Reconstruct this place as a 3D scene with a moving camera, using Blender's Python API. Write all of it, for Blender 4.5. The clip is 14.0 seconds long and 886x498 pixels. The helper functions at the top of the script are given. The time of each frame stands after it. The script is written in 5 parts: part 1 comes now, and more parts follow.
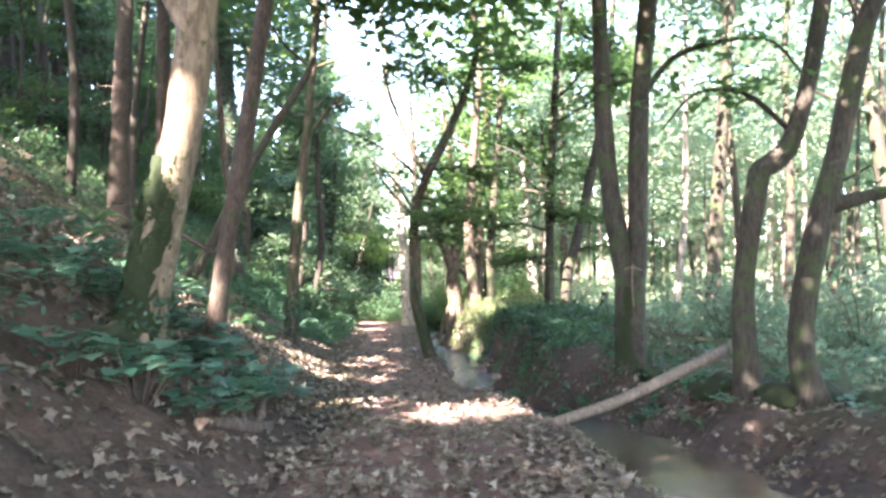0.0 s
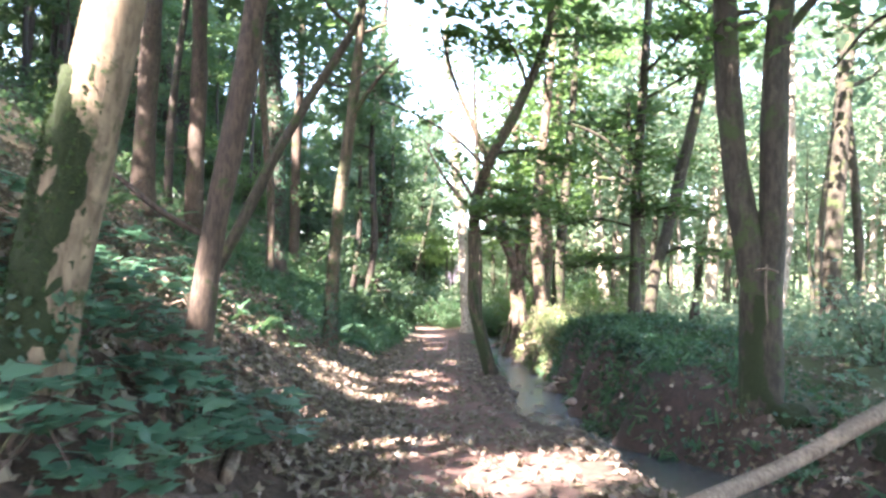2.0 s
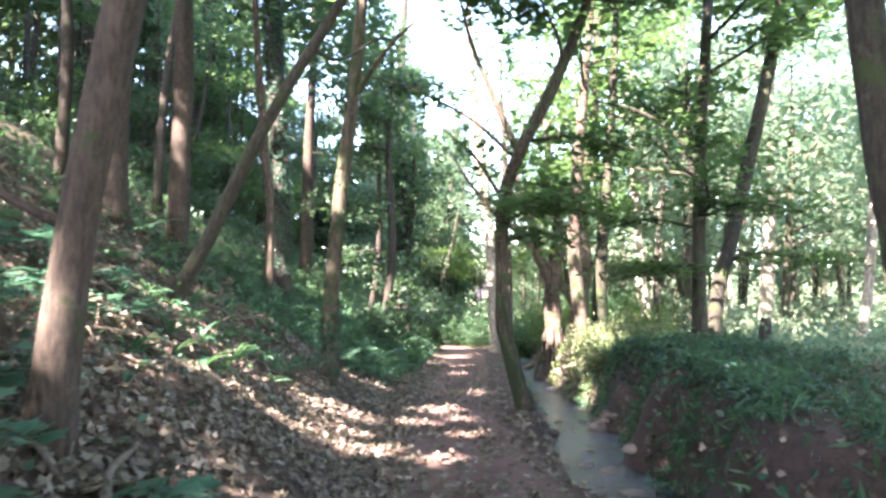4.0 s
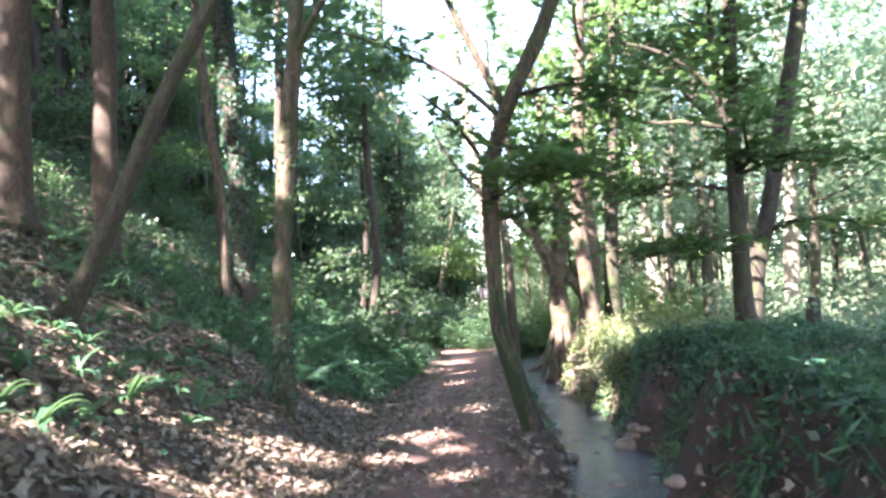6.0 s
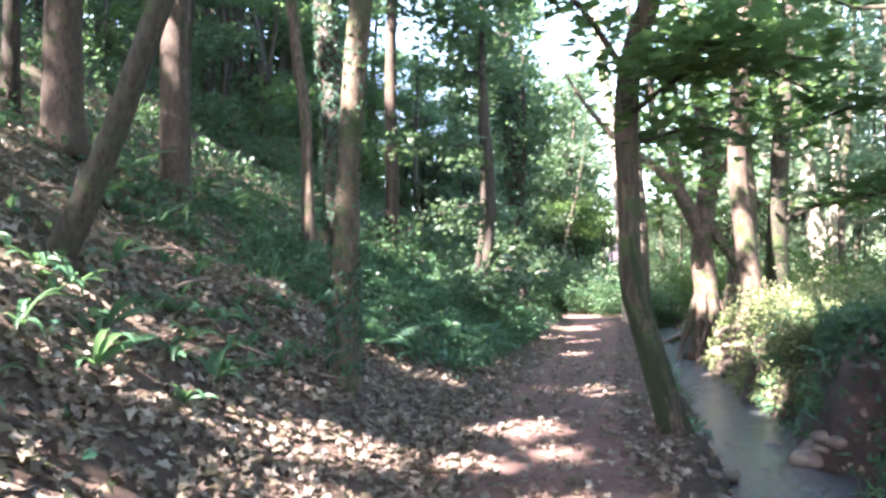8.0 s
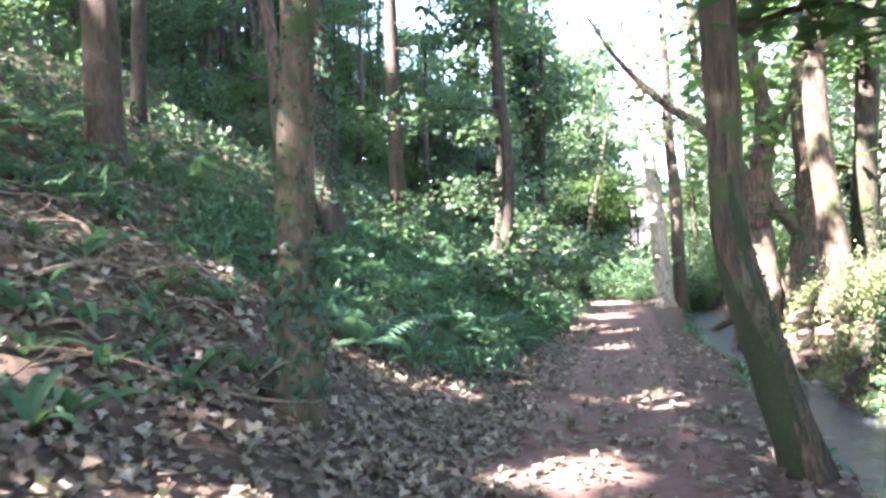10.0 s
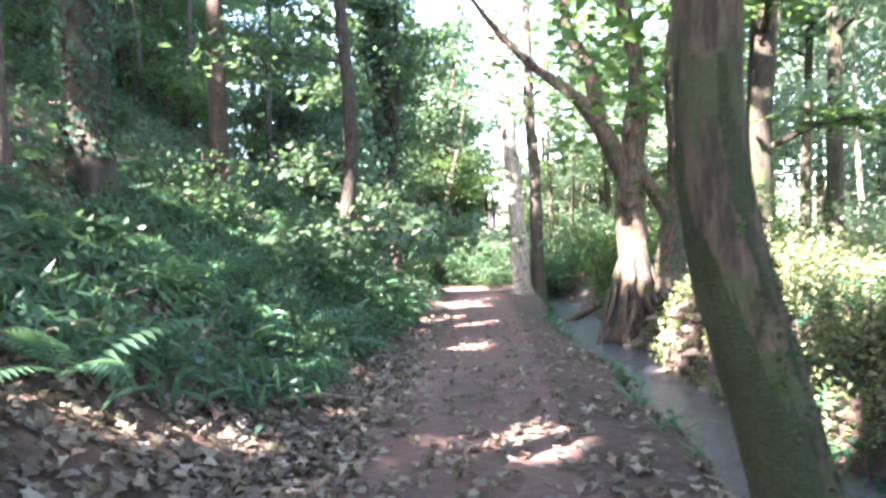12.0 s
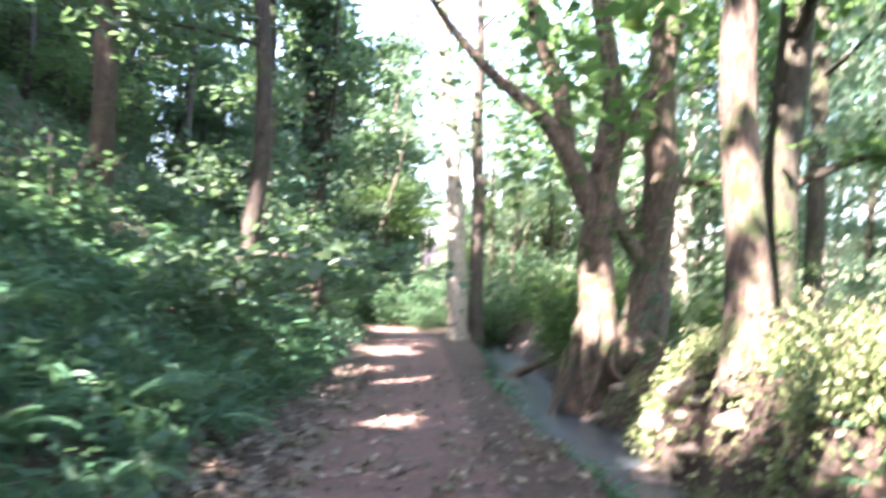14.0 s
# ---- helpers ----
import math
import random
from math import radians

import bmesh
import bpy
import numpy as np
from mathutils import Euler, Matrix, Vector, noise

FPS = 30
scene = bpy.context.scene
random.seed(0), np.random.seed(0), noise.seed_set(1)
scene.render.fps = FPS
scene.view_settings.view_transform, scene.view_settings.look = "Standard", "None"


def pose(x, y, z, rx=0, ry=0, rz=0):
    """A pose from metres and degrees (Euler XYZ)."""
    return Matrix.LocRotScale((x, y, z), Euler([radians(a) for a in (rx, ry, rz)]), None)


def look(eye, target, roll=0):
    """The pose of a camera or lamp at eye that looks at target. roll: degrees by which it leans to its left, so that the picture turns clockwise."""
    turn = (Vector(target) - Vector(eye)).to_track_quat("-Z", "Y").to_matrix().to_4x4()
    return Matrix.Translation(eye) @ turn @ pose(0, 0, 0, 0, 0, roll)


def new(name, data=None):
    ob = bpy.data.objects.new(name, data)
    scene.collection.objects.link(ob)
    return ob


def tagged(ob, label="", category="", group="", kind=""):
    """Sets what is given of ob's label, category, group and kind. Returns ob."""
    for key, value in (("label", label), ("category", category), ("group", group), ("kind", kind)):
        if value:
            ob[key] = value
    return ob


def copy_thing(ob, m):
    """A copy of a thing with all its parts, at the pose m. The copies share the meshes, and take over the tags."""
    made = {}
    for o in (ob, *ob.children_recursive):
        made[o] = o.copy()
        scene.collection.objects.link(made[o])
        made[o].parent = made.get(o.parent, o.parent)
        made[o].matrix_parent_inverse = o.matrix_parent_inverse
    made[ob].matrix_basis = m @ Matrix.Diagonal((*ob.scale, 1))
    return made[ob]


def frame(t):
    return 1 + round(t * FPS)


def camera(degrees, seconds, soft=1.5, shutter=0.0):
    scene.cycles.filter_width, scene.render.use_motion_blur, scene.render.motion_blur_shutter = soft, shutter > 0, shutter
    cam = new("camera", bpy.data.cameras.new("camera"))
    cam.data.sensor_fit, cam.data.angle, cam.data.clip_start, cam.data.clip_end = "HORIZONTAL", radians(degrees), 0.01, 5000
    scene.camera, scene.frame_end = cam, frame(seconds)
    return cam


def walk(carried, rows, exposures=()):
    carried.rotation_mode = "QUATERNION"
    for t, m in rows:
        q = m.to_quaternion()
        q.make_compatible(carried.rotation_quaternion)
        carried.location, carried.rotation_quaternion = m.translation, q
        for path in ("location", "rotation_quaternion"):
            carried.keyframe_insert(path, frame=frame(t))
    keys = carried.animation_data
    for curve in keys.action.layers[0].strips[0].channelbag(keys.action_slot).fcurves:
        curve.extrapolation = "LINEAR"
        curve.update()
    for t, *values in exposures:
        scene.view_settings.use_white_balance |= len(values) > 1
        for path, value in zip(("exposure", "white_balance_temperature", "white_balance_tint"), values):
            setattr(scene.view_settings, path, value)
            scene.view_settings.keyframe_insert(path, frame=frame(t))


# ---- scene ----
cam = camera(64.2, 14.0, soft=2.7, shutter=0.5)
METRES, EYE, TILT, LEAN, TURN = 18.0, 1.4, 2.0, 0.0, 0.0
ROWS = [
    (0.0, 0.0, 0.0, 0.0, 0.0, 0.0, 0.0),
    (0.5, 0.0014, 0.0366, -0.0027, 0.08, -0.39, 2.85),
    (1.0, -0.0015, 0.072, -0.0056, 4.22, -0.57, -1.99),
    (1.5, 0.0004, 0.1071, -0.0088, 2.46, -1.28, 3.38),
    (2.0, -0.0036, 0.1443, -0.0106, 5.0, 0.4, -1.11),
    (2.5, -0.0051, 0.1791, -0.0128, 2.27, -3.39, 4.87),
    (3.0, -0.0089, 0.217, -0.0138, 7.89, 1.01, -0.0),
    (5.5, -0.0082, 0.3892, -0.0221, 5.67, 1.84, -0.48),
    (6.0, -0.0064, 0.4261, -0.0259, 7.68, 1.88, 3.2),
    (6.5, -0.0083, 0.4604, -0.0285, 7.29, 1.74, -2.99),
    (7.0, -0.0079, 0.496, -0.0321, 15.03, -1.12, 2.95),
    (9.5, -0.0454, 0.6595, -0.0517, 21.89, -0.57, -1.17),
    (10.0, -0.0529, 0.6955, -0.0559, 19.39, -1.55, 3.07),
    (10.5, -0.0587, 0.7298, -0.0575, 19.35, -0.96, 1.53),
    (11.0, -0.0641, 0.7659, -0.0614, 9.37, -2.23, 0.98),
    (11.5, -0.0662, 0.8006, -0.0638, 10.68, -1.87, 3.22),
    (12.0, -0.071, 0.8398, -0.0667, 7.92, -3.38, 1.6),
    (12.5, -0.0773, 0.8766, -0.0684, 15.23, -4.98, 3.13),
    (13.0, -0.0838, 0.9136, -0.067, 12.68, -3.51, 0.69),
    (13.5, -0.0853, 0.9489, -0.0694, 9.27, -3.83, 4.52),
    (14.0, -0.085, 0.9847, -0.0727, 2.69, -0.41, -2.59),
]
walk(cam, [(t, pose(0, 0, EYE, TILT, LEAN, TURN) @ pose(METRES * x, METRES * y, METRES * z, 90 + pitch, roll, yaw)) for t, x, y, z, yaw, pitch, roll in ROWS],
     [(0.0, 4.1, 6800, 20), (3.0, 4.02, 6750, 20), (7.0, 3.9, 6500, 21), (10.0, 4.38, 6500, 21), (12.5, 4.42, 6550, 24), (14.0, 4.25, 6600, 22)])

# ---- world and sun ----
TO_SUN = Vector((-0.40, -0.60, 0.69)).normalized()
world = bpy.data.worlds.new("sky")
scene.world = world
world.use_nodes = True
sky = world.node_tree.nodes.new("ShaderNodeTexSky")
sky.sky_type, sky.sun_disc = "NISHITA", False
sky.sun_elevation, sky.sun_rotation = math.asin(TO_SUN.z), math.atan2(TO_SUN.x, TO_SUN.y)
world.node_tree.nodes["Background"].inputs["Strength"].default_value = 0.122
world.node_tree.links.new(sky.outputs[0], world.node_tree.nodes["Background"].inputs["Color"])
sun = new("sun", bpy.data.lights.new("sun", "SUN"))
sun.data.energy, sun.data.angle, sun.data.color = 5.0, radians(0.53), (1.0, 0.94, 0.87)
sun.matrix_world = look(TO_SUN * 60, (0, 0, 0))

rng = np.random.default_rng(7)


# ---- materials ----
def ramp_node(nt, stops):
    r = nt.nodes.new("ShaderNodeValToRGB")
    while len(r.color_ramp.elements) < len(stops):
        r.color_ramp.elements.new(0.5)
    for e, (p, c) in zip(r.color_ramp.elements, stops):
        e.position, e.color = p, (*c, 1)
    return r


def noise_node(nt, vector, scale, detail=4, rough=0.6):
    n = nt.nodes.new("ShaderNodeTexNoise")
    n.inputs["Scale"].default_value, n.inputs["Detail"].default_value, n.inputs["Roughness"].default_value = scale, detail, rough
    nt.links.new(vector, n.inputs["Vector"])
    return n


def mix_node(nt, fac, a, b, blend="MIX"):
    m = nt.nodes.new("ShaderNodeMix")
    m.data_type, m.blend_type = "RGBA", blend
    for sock, v in ((m.inputs[0], fac), (m.inputs[6], a), (m.inputs[7], b)):
        if hasattr(v, "is_linked"):
            nt.links.new(v, sock)
        else:
            sock.default_value = v if isinstance(v, (int, float)) else (*v, 1)
    return m.outputs[2]


def range_node(nt, value, lo, hi, a=0.0, b=1.0):
    m = nt.nodes.new("ShaderNodeMapRange")
    nt.links.new(value, m.inputs["Value"])
    for k, v in zip(("From Min", "From Max", "To Min", "To Max"), (lo, hi, a, b)):
        m.inputs[k].default_value = v
    return m.outputs[0]


def bump_node(nt, height, strength, distance):
    b = nt.nodes.new("ShaderNodeBump")
    b.inputs["Strength"].default_value, b.inputs["Distance"].default_value = strength, distance
    nt.links.new(height, b.inputs["Height"])
    return b.outputs[0]


def base_material(name, rough=0.85):
    m = bpy.data.materials.new(name)
    m.use_nodes = True
    nt = m.node_tree
    p = nt.nodes["Principled BSDF"]
    p.inputs["Roughness"].default_value = rough
    co = nt.nodes.new("ShaderNodeTexCoord").outputs["Object"]
    return m, nt, p, co


def bark(name, dark, light, moss=0.0, fissure=9.0, moss_colour=(0.04, 0.056, 0.018), stretch=0.22, depth=0.02):
    """Bark with upright fissures, lichen blotches and, where asked for, moss cushions."""
    m, nt, p, co = base_material(name, 0.9)
    mp = nt.nodes.new("ShaderNodeMapping")
    mp.inputs["Scale"].default_value = (1, 1, stretch)
    nt.links.new(co, mp.inputs["Vector"])
    fine = noise_node(nt, mp.outputs[0], fissure * 3, 6, 0.7)
    big = noise_node(nt, co, 2.2, 4)
    col = mix_node(nt, range_node(nt, fine.outputs[0], 0.40, 0.60), dark, light)
    lich = noise_node(nt, co, 6.0, 5, 0.65)
    pale = tuple(min(0.6, c * 1.7 + 0.03) for c in light)
    col = mix_node(nt, range_node(nt, lich.outputs[0], 0.56, 0.66, 0, 0.32), col, pale)
    col = mix_node(nt, range_node(nt, big.outputs[0], 0.3, 0.7, 0, 0.45), col, dark)
    if moss:
        mn = noise_node(nt, co, 3.1, 6, 0.7)
        grain = noise_node(nt, co, 60, 2)
        mc = mix_node(nt, grain.outputs[0], tuple(c * 0.55 for c in moss_colour), tuple(c * 1.4 for c in moss_colour))
        col = mix_node(nt, range_node(nt, mn.outputs[0], 0.62 - 0.3 * moss, 0.68 - 0.25 * moss), col, mc)
    nt.links.new(col, p.inputs["Base Color"])
    nt.links.new(bump_node(nt, fine.outputs[0], 0.9, depth), p.inputs["Normal"])
    return m


def leaf_material(name, shades, translucent=0.45, rough=0.5, blotch=True, through_leaf=(0.20, 0.36, 0.13)):
    """Leaves: each one takes its own shade; light passes through the blade."""
    m, nt, p, co = base_material(name, rough)
    geo = nt.nodes.new("ShaderNodeNewGeometry")
    r = ramp_node(nt, [(i / max(1, len(shades) - 1), c) for i, c in enumerate(shades)])
    nt.links.new(geo.outputs["Random Per Island"], r.inputs[0])
    col = r.outputs[0]
    if blotch:
        n = noise_node(nt, co, 0.35, 3)
        col = mix_node(nt, range_node(nt, n.outputs[0], 0.35, 0.65, 0.0, 0.5), col, tuple(0.6 * c for c in shades[0]))
    nt.links.new(col, p.inputs["Base Color"])
    p.inputs["Specular IOR Level"].default_value = 0.35
    tr = nt.nodes.new("ShaderNodeBsdfTranslucent")
    nt.links.new(mix_node(nt, 0.5, col, through_leaf, "MIX"), tr.inputs[0])
    mx = nt.nodes.new("ShaderNodeMixShader")
    mx.inputs[0].default_value = translucent
    nt.links.new(p.outputs[0], mx.inputs[1])
    nt.links.new(tr.outputs[0], mx.inputs[2])
    nt.links.new(mx.outputs[0], nt.nodes["Material Output"].inputs["Surface"])
    return m


def ground_material():
    """Forest humus, trodden reddish path soil and wet mud, laid by the sheet's own mask."""
    m, nt, p, co = base_material("forest_soil", 0.95)
    at = nt.nodes.new("ShaderNodeAttribute")
    at.attribute_name = "cover"
    sep = nt.nodes.new("ShaderNodeSeparateColor")
    nt.links.new(at.outputs["Color"], sep.inputs[0])
    n1, n2, n3 = noise_node(nt, co, 1.3, 5), noise_node(nt, co, 14, 6, 0.7), noise_node(nt, co, 70, 4, 0.7)
    humus = mix_node(nt, range_node(nt, n2.outputs[0], 0.35, 0.65), (0.045, 0.028, 0.022), (0.125, 0.078, 0.058))
    humus = mix_node(nt, range_node(nt, n3.outputs[0], 0.55, 0.7, 0, 0.6), humus, (0.24, 0.18, 0.12))
    soil = mix_node(nt, range_node(nt, n2.outputs[0], 0.3, 0.7), (0.14, 0.074, 0.062), (0.25, 0.145, 0.12))
    soil = mix_node(nt, range_node(nt, n1.outputs[0], 0.4, 0.65, 0, 0.5), soil, (0.13, 0.085, 0.07))
    mud = mix_node(nt, range_node(nt, n2.outputs[0], 0.35, 0.65), (0.028, 0.018, 0.015), (0.075, 0.045, 0.036))
    green = mix_node(nt, range_node(nt, n3.outputs[0], 0.35, 0.65), (0.03, 0.045, 0.018), (0.08, 0.11, 0.035))
    edge = nt.nodes.new("ShaderNodeMath")
    edge.operation = "ADD"
    nt.links.new(sep.outputs[0], edge.inputs[0])
    nt.links.new(range_node(nt, n2.outputs[0], 0.0, 1.0, -0.35, 0.35), edge.inputs[1])
    col = mix_node(nt, range_node(nt, edge.outputs[0], 0.35, 0.65), humus, soil)
    col = mix_node(nt, sep.outputs[2], col, green)
    col = mix_node(nt, sep.outputs[1], col, mud)
    nt.links.new(col, p.inputs["Base Color"])
    nt.links.new(range_node(nt, sep.outputs[1], 0, 1, 0.95, 0.55), p.inputs["Roughness"])
    hsum = mix_node(nt, 0.45, n2.outputs[0], n3.outputs[0])
    nt.links.new(bump_node(nt, hsum, 1.0, 0.06), p.inputs["Normal"])
    return m


def water_material():
    """Shallow water over silt: brown where it stands at the ford, broken where it runs; there reflected sky is painted
    in as blue-grey.
    """
    m, nt, p, co = base_material("stream_water", 0.04)
    n = noise_node(nt, co, 2.0, 3)
    runs = mix_node(nt, range_node(nt, n.outputs[0], 0.35, 0.65), (0.024, 0.032, 0.04), (0.045, 0.054, 0.064))
    sep = nt.nodes.new("ShaderNodeSeparateXYZ")
    nt.links.new(co, sep.inputs[0])
    silt = mix_node(nt, range_node(nt, n.outputs[0], 0.4, 0.6), (0.08, 0.055, 0.04), (0.14, 0.10, 0.075))
    nt.links.new(mix_node(nt, range_node(nt, sep.outputs[1], 8.5, 11.5), silt, runs), p.inputs["Base Color"])
    mp = nt.nodes.new("ShaderNodeMapping")
    mp.inputs["Scale"].default_value = (1.0, 0.7, 1.0)
    nt.links.new(co, mp.inputs["Vector"])
    r = noise_node(nt, mp.outputs[0], 11.0, 4, 0.65)
    b = bump_node(nt, r.outputs[0], 0.9, 0.09)
    nt.links.new(range_node(nt, sep.outputs[1], 8.0, 11.5, 0.1, 0.68), b.node.inputs["Strength"])
    nt.links.new(b, p.inputs["Normal"])
    p.inputs["Specular IOR Level"].default_value = 0.8
    return m


def stone_material():
    m, nt, p, co = base_material("stream_stone", 0.7)
    a, b = noise_node(nt, co, 5, 5), noise_node(nt, co, 40, 4)
    col = mix_node(nt, range_node(nt, a.outputs[0], 0.35, 0.65), (0.11, 0.08, 0.066), (0.25, 0.19, 0.155))
    col = mix_node(nt, range_node(nt, b.outputs[0], 0.5, 0.7, 0, 0.6), col, (0.10, 0.09, 0.06))
    nt.links.new(col, p.inputs["Base Color"])
    nt.links.new(bump_node(nt, b.outputs[0], 0.5, 0.01), p.inputs["Normal"])
    return m


BARK_PALE = bark("pale_mossy_bark", (0.105, 0.074, 0.05), (0.26, 0.192, 0.13), moss=0.2, fissure=5, depth=0.012)
BARK_GREY = bark("grey_brown_bark", (0.022, 0.018, 0.013), (0.07, 0.056, 0.04), moss=0.34, fissure=8)
BARK_STREAM = bark("fissured_brown_bark", (0.022, 0.016, 0.011), (0.115, 0.083, 0.052), moss=0.34, fissure=9, depth=0.045, stretch=0.14)
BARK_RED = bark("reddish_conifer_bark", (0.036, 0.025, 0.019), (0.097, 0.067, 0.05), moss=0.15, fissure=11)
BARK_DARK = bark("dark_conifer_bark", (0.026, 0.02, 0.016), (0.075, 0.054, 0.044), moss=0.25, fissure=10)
BARK_TAN = bark("tan_smooth_bark", (0.045, 0.034, 0.023), (0.135, 0.10, 0.066), moss=0.34, fissure=6)
BARK_OLD = bark("old_ivy_scarred_bark", (0.042, 0.028, 0.021), (0.165, 0.114, 0.085), moss=0.3, fissure=7, depth=0.04)
# Bark lightened all over: the sun on the far trunks is put into its colour.
BARK_SUNLIT = bark("sunlit_pale_bark", (0.17, 0.135, 0.105), (0.42, 0.36, 0.30), moss=0.16, fissure=6)
DEAD_WOOD = bark("dead_grey_wood", (0.10, 0.07, 0.052), (0.26, 0.195, 0.15), moss=0.12, fissure=12, depth=0.008)
WET_WOOD = bark("wet_brown_wood", (0.06, 0.04, 0.032), (0.17, 0.115, 0.09), moss=0.3, fissure=10)
LEAF_MAPLE = leaf_material("sycamore_leaf", [(0.035, 0.07, 0.018), (0.06, 0.105, 0.022), (0.085, 0.13, 0.028)], 0.5)
# Paler than real foliage: strong sun on the far woods is put into this colour.
LEAF_SUNLIT = leaf_material("open_wood_leaf", [(0.10, 0.17, 0.11), (0.17, 0.23, 0.15), (0.28, 0.29, 0.19)], 0.55, through_leaf=(0.22, 0.37, 0.22))
LEAF_DARK = leaf_material("conifer_spray", [(0.034, 0.068, 0.042), (0.055, 0.095, 0.055), (0.09, 0.125, 0.07)], 0.4)
LEAF_IVY = leaf_material("ivy_leaf", [(0.016, 0.052, 0.036), (0.028, 0.078, 0.052), (0.05, 0.11, 0.06)], 0.25, 0.38)
LEAF_BRAMBLE = leaf_material("bramble_leaf", [(0.026, 0.07, 0.04), (0.048, 0.105, 0.05), (0.08, 0.14, 0.06)], 0.35, 0.45)
LEAF_FERN = leaf_material("fern_frond", [(0.024, 0.075, 0.046), (0.045, 0.11, 0.06), (0.07, 0.145, 0.07)], 0.35, 0.45, blotch=False)
LEAF_SEEDLING = leaf_material("seedling_leaf", [(0.05, 0.14, 0.095), (0.075, 0.18, 0.125), (0.12, 0.22, 0.15)], 0.4, 0.4, blotch=False, through_leaf=(0.16, 0.36, 0.2))
LEAF_BUSH = leaf_material("yellow_green_leaf", [(0.11, 0.16, 0.06), (0.18, 0.205, 0.095), (0.28, 0.265, 0.155)], 0.3)
LEAF_FALLEN = leaf_material("fallen_leaf", [(0.065, 0.04, 0.031), (0.13, 0.09, 0.073), (0.205, 0.158, 0.132), (0.115, 0.092, 0.058), (0.34, 0.285, 0.24)], 0.15, 0.7, blotch=False)
LEAF_MOSS = leaf_material("moss_tuft", [(0.012, 0.026, 0.009), (0.02, 0.038, 0.012), (0.034, 0.055, 0.016)], 0.1, 0.9, blotch=False)
MOSS, moss_nt, moss_p, moss_co = base_material("moss_cushion", 1.0)
moss_a, moss_b = noise_node(moss_nt, moss_co, 9, 5), noise_node(moss_nt, moss_co, 90, 3)
moss_nt.links.new(mix_node(moss_nt, range_node(moss_nt, moss_b.outputs[0], 0.3, 0.7), (0.010, 0.017, 0.006), (0.03, 0.045, 0.014)), moss_p.inputs["Base Color"])
moss_nt.links.new(bump_node(moss_nt, moss_b.outputs[0], 1.0, 0.02), moss_p.inputs["Normal"])
SOIL, WATER, STONE = ground_material(), water_material(), stone_material()


# ---- lie of the land ----
def sstep(a, b, v):
    k = np.clip((v - a) / (b - a), 0, 1)
    return k * k * (3 - 2 * k)


def path_level(y):
    return np.interp(y, (-60, 0, 4, 7, 9, 12, 15, 18, 28, 45, 70, 500), (0.6, 0.0, -0.10, -0.16, -0.28, -0.52, -0.66, -0.71, -1.08, -1.75, -2.2, -2.2))


def path_middle(y):
    return np.interp(y, (-60, 0, 5, 9, 12, 16, 18, 22, 28, 40, 44, 47, 52, 90), (0.0, -0.1, -0.2, -0.35, -0.8, -1.45, -1.75, -2.05, -2.5, -3.4, -4.3, -6.8, -14, -60))


def stream_middle(y):
    return np.interp(y, (-60, 0, 5, 7, 9, 11, 13, 15, 17, 20, 24, 27.5, 30, 35, 45, 90), (12, 3.1, 2.35, 2.1, 1.95, 1.6, 0.95, 0.76, 0.72, 0.55, 0.27, -0.15, -0.35, -0.45, -0.8, -8))


def bank_rise(y):
    return np.interp(y, (-60, 6, 9, 11.5, 14, 18, 24, 30, 40, 90), (0.3, 0.1, 0.15, 0.28, 0.9, 1.08, 0.85, 0.75, 0.6, 0.6))


def lumps(x, y):
    return (0.5 * np.sin(1.7 * x + 0.6 * np.sin(1.1 * y)) * np.sin(1.3 * y + 1.3 * np.sin(0.7 * x))
            + 0.3 * np.sin(3.9 * x + 1.1 + np.sin(2.3 * y)) * np.sin(3.3 * y + np.sin(2.9 * x))
            + 0.2 * np.sin(8.3 * x + 2 * np.sin(3.1 * y)) * np.sin(7.7 * y + 2 * np.sin(2.7 * x)))


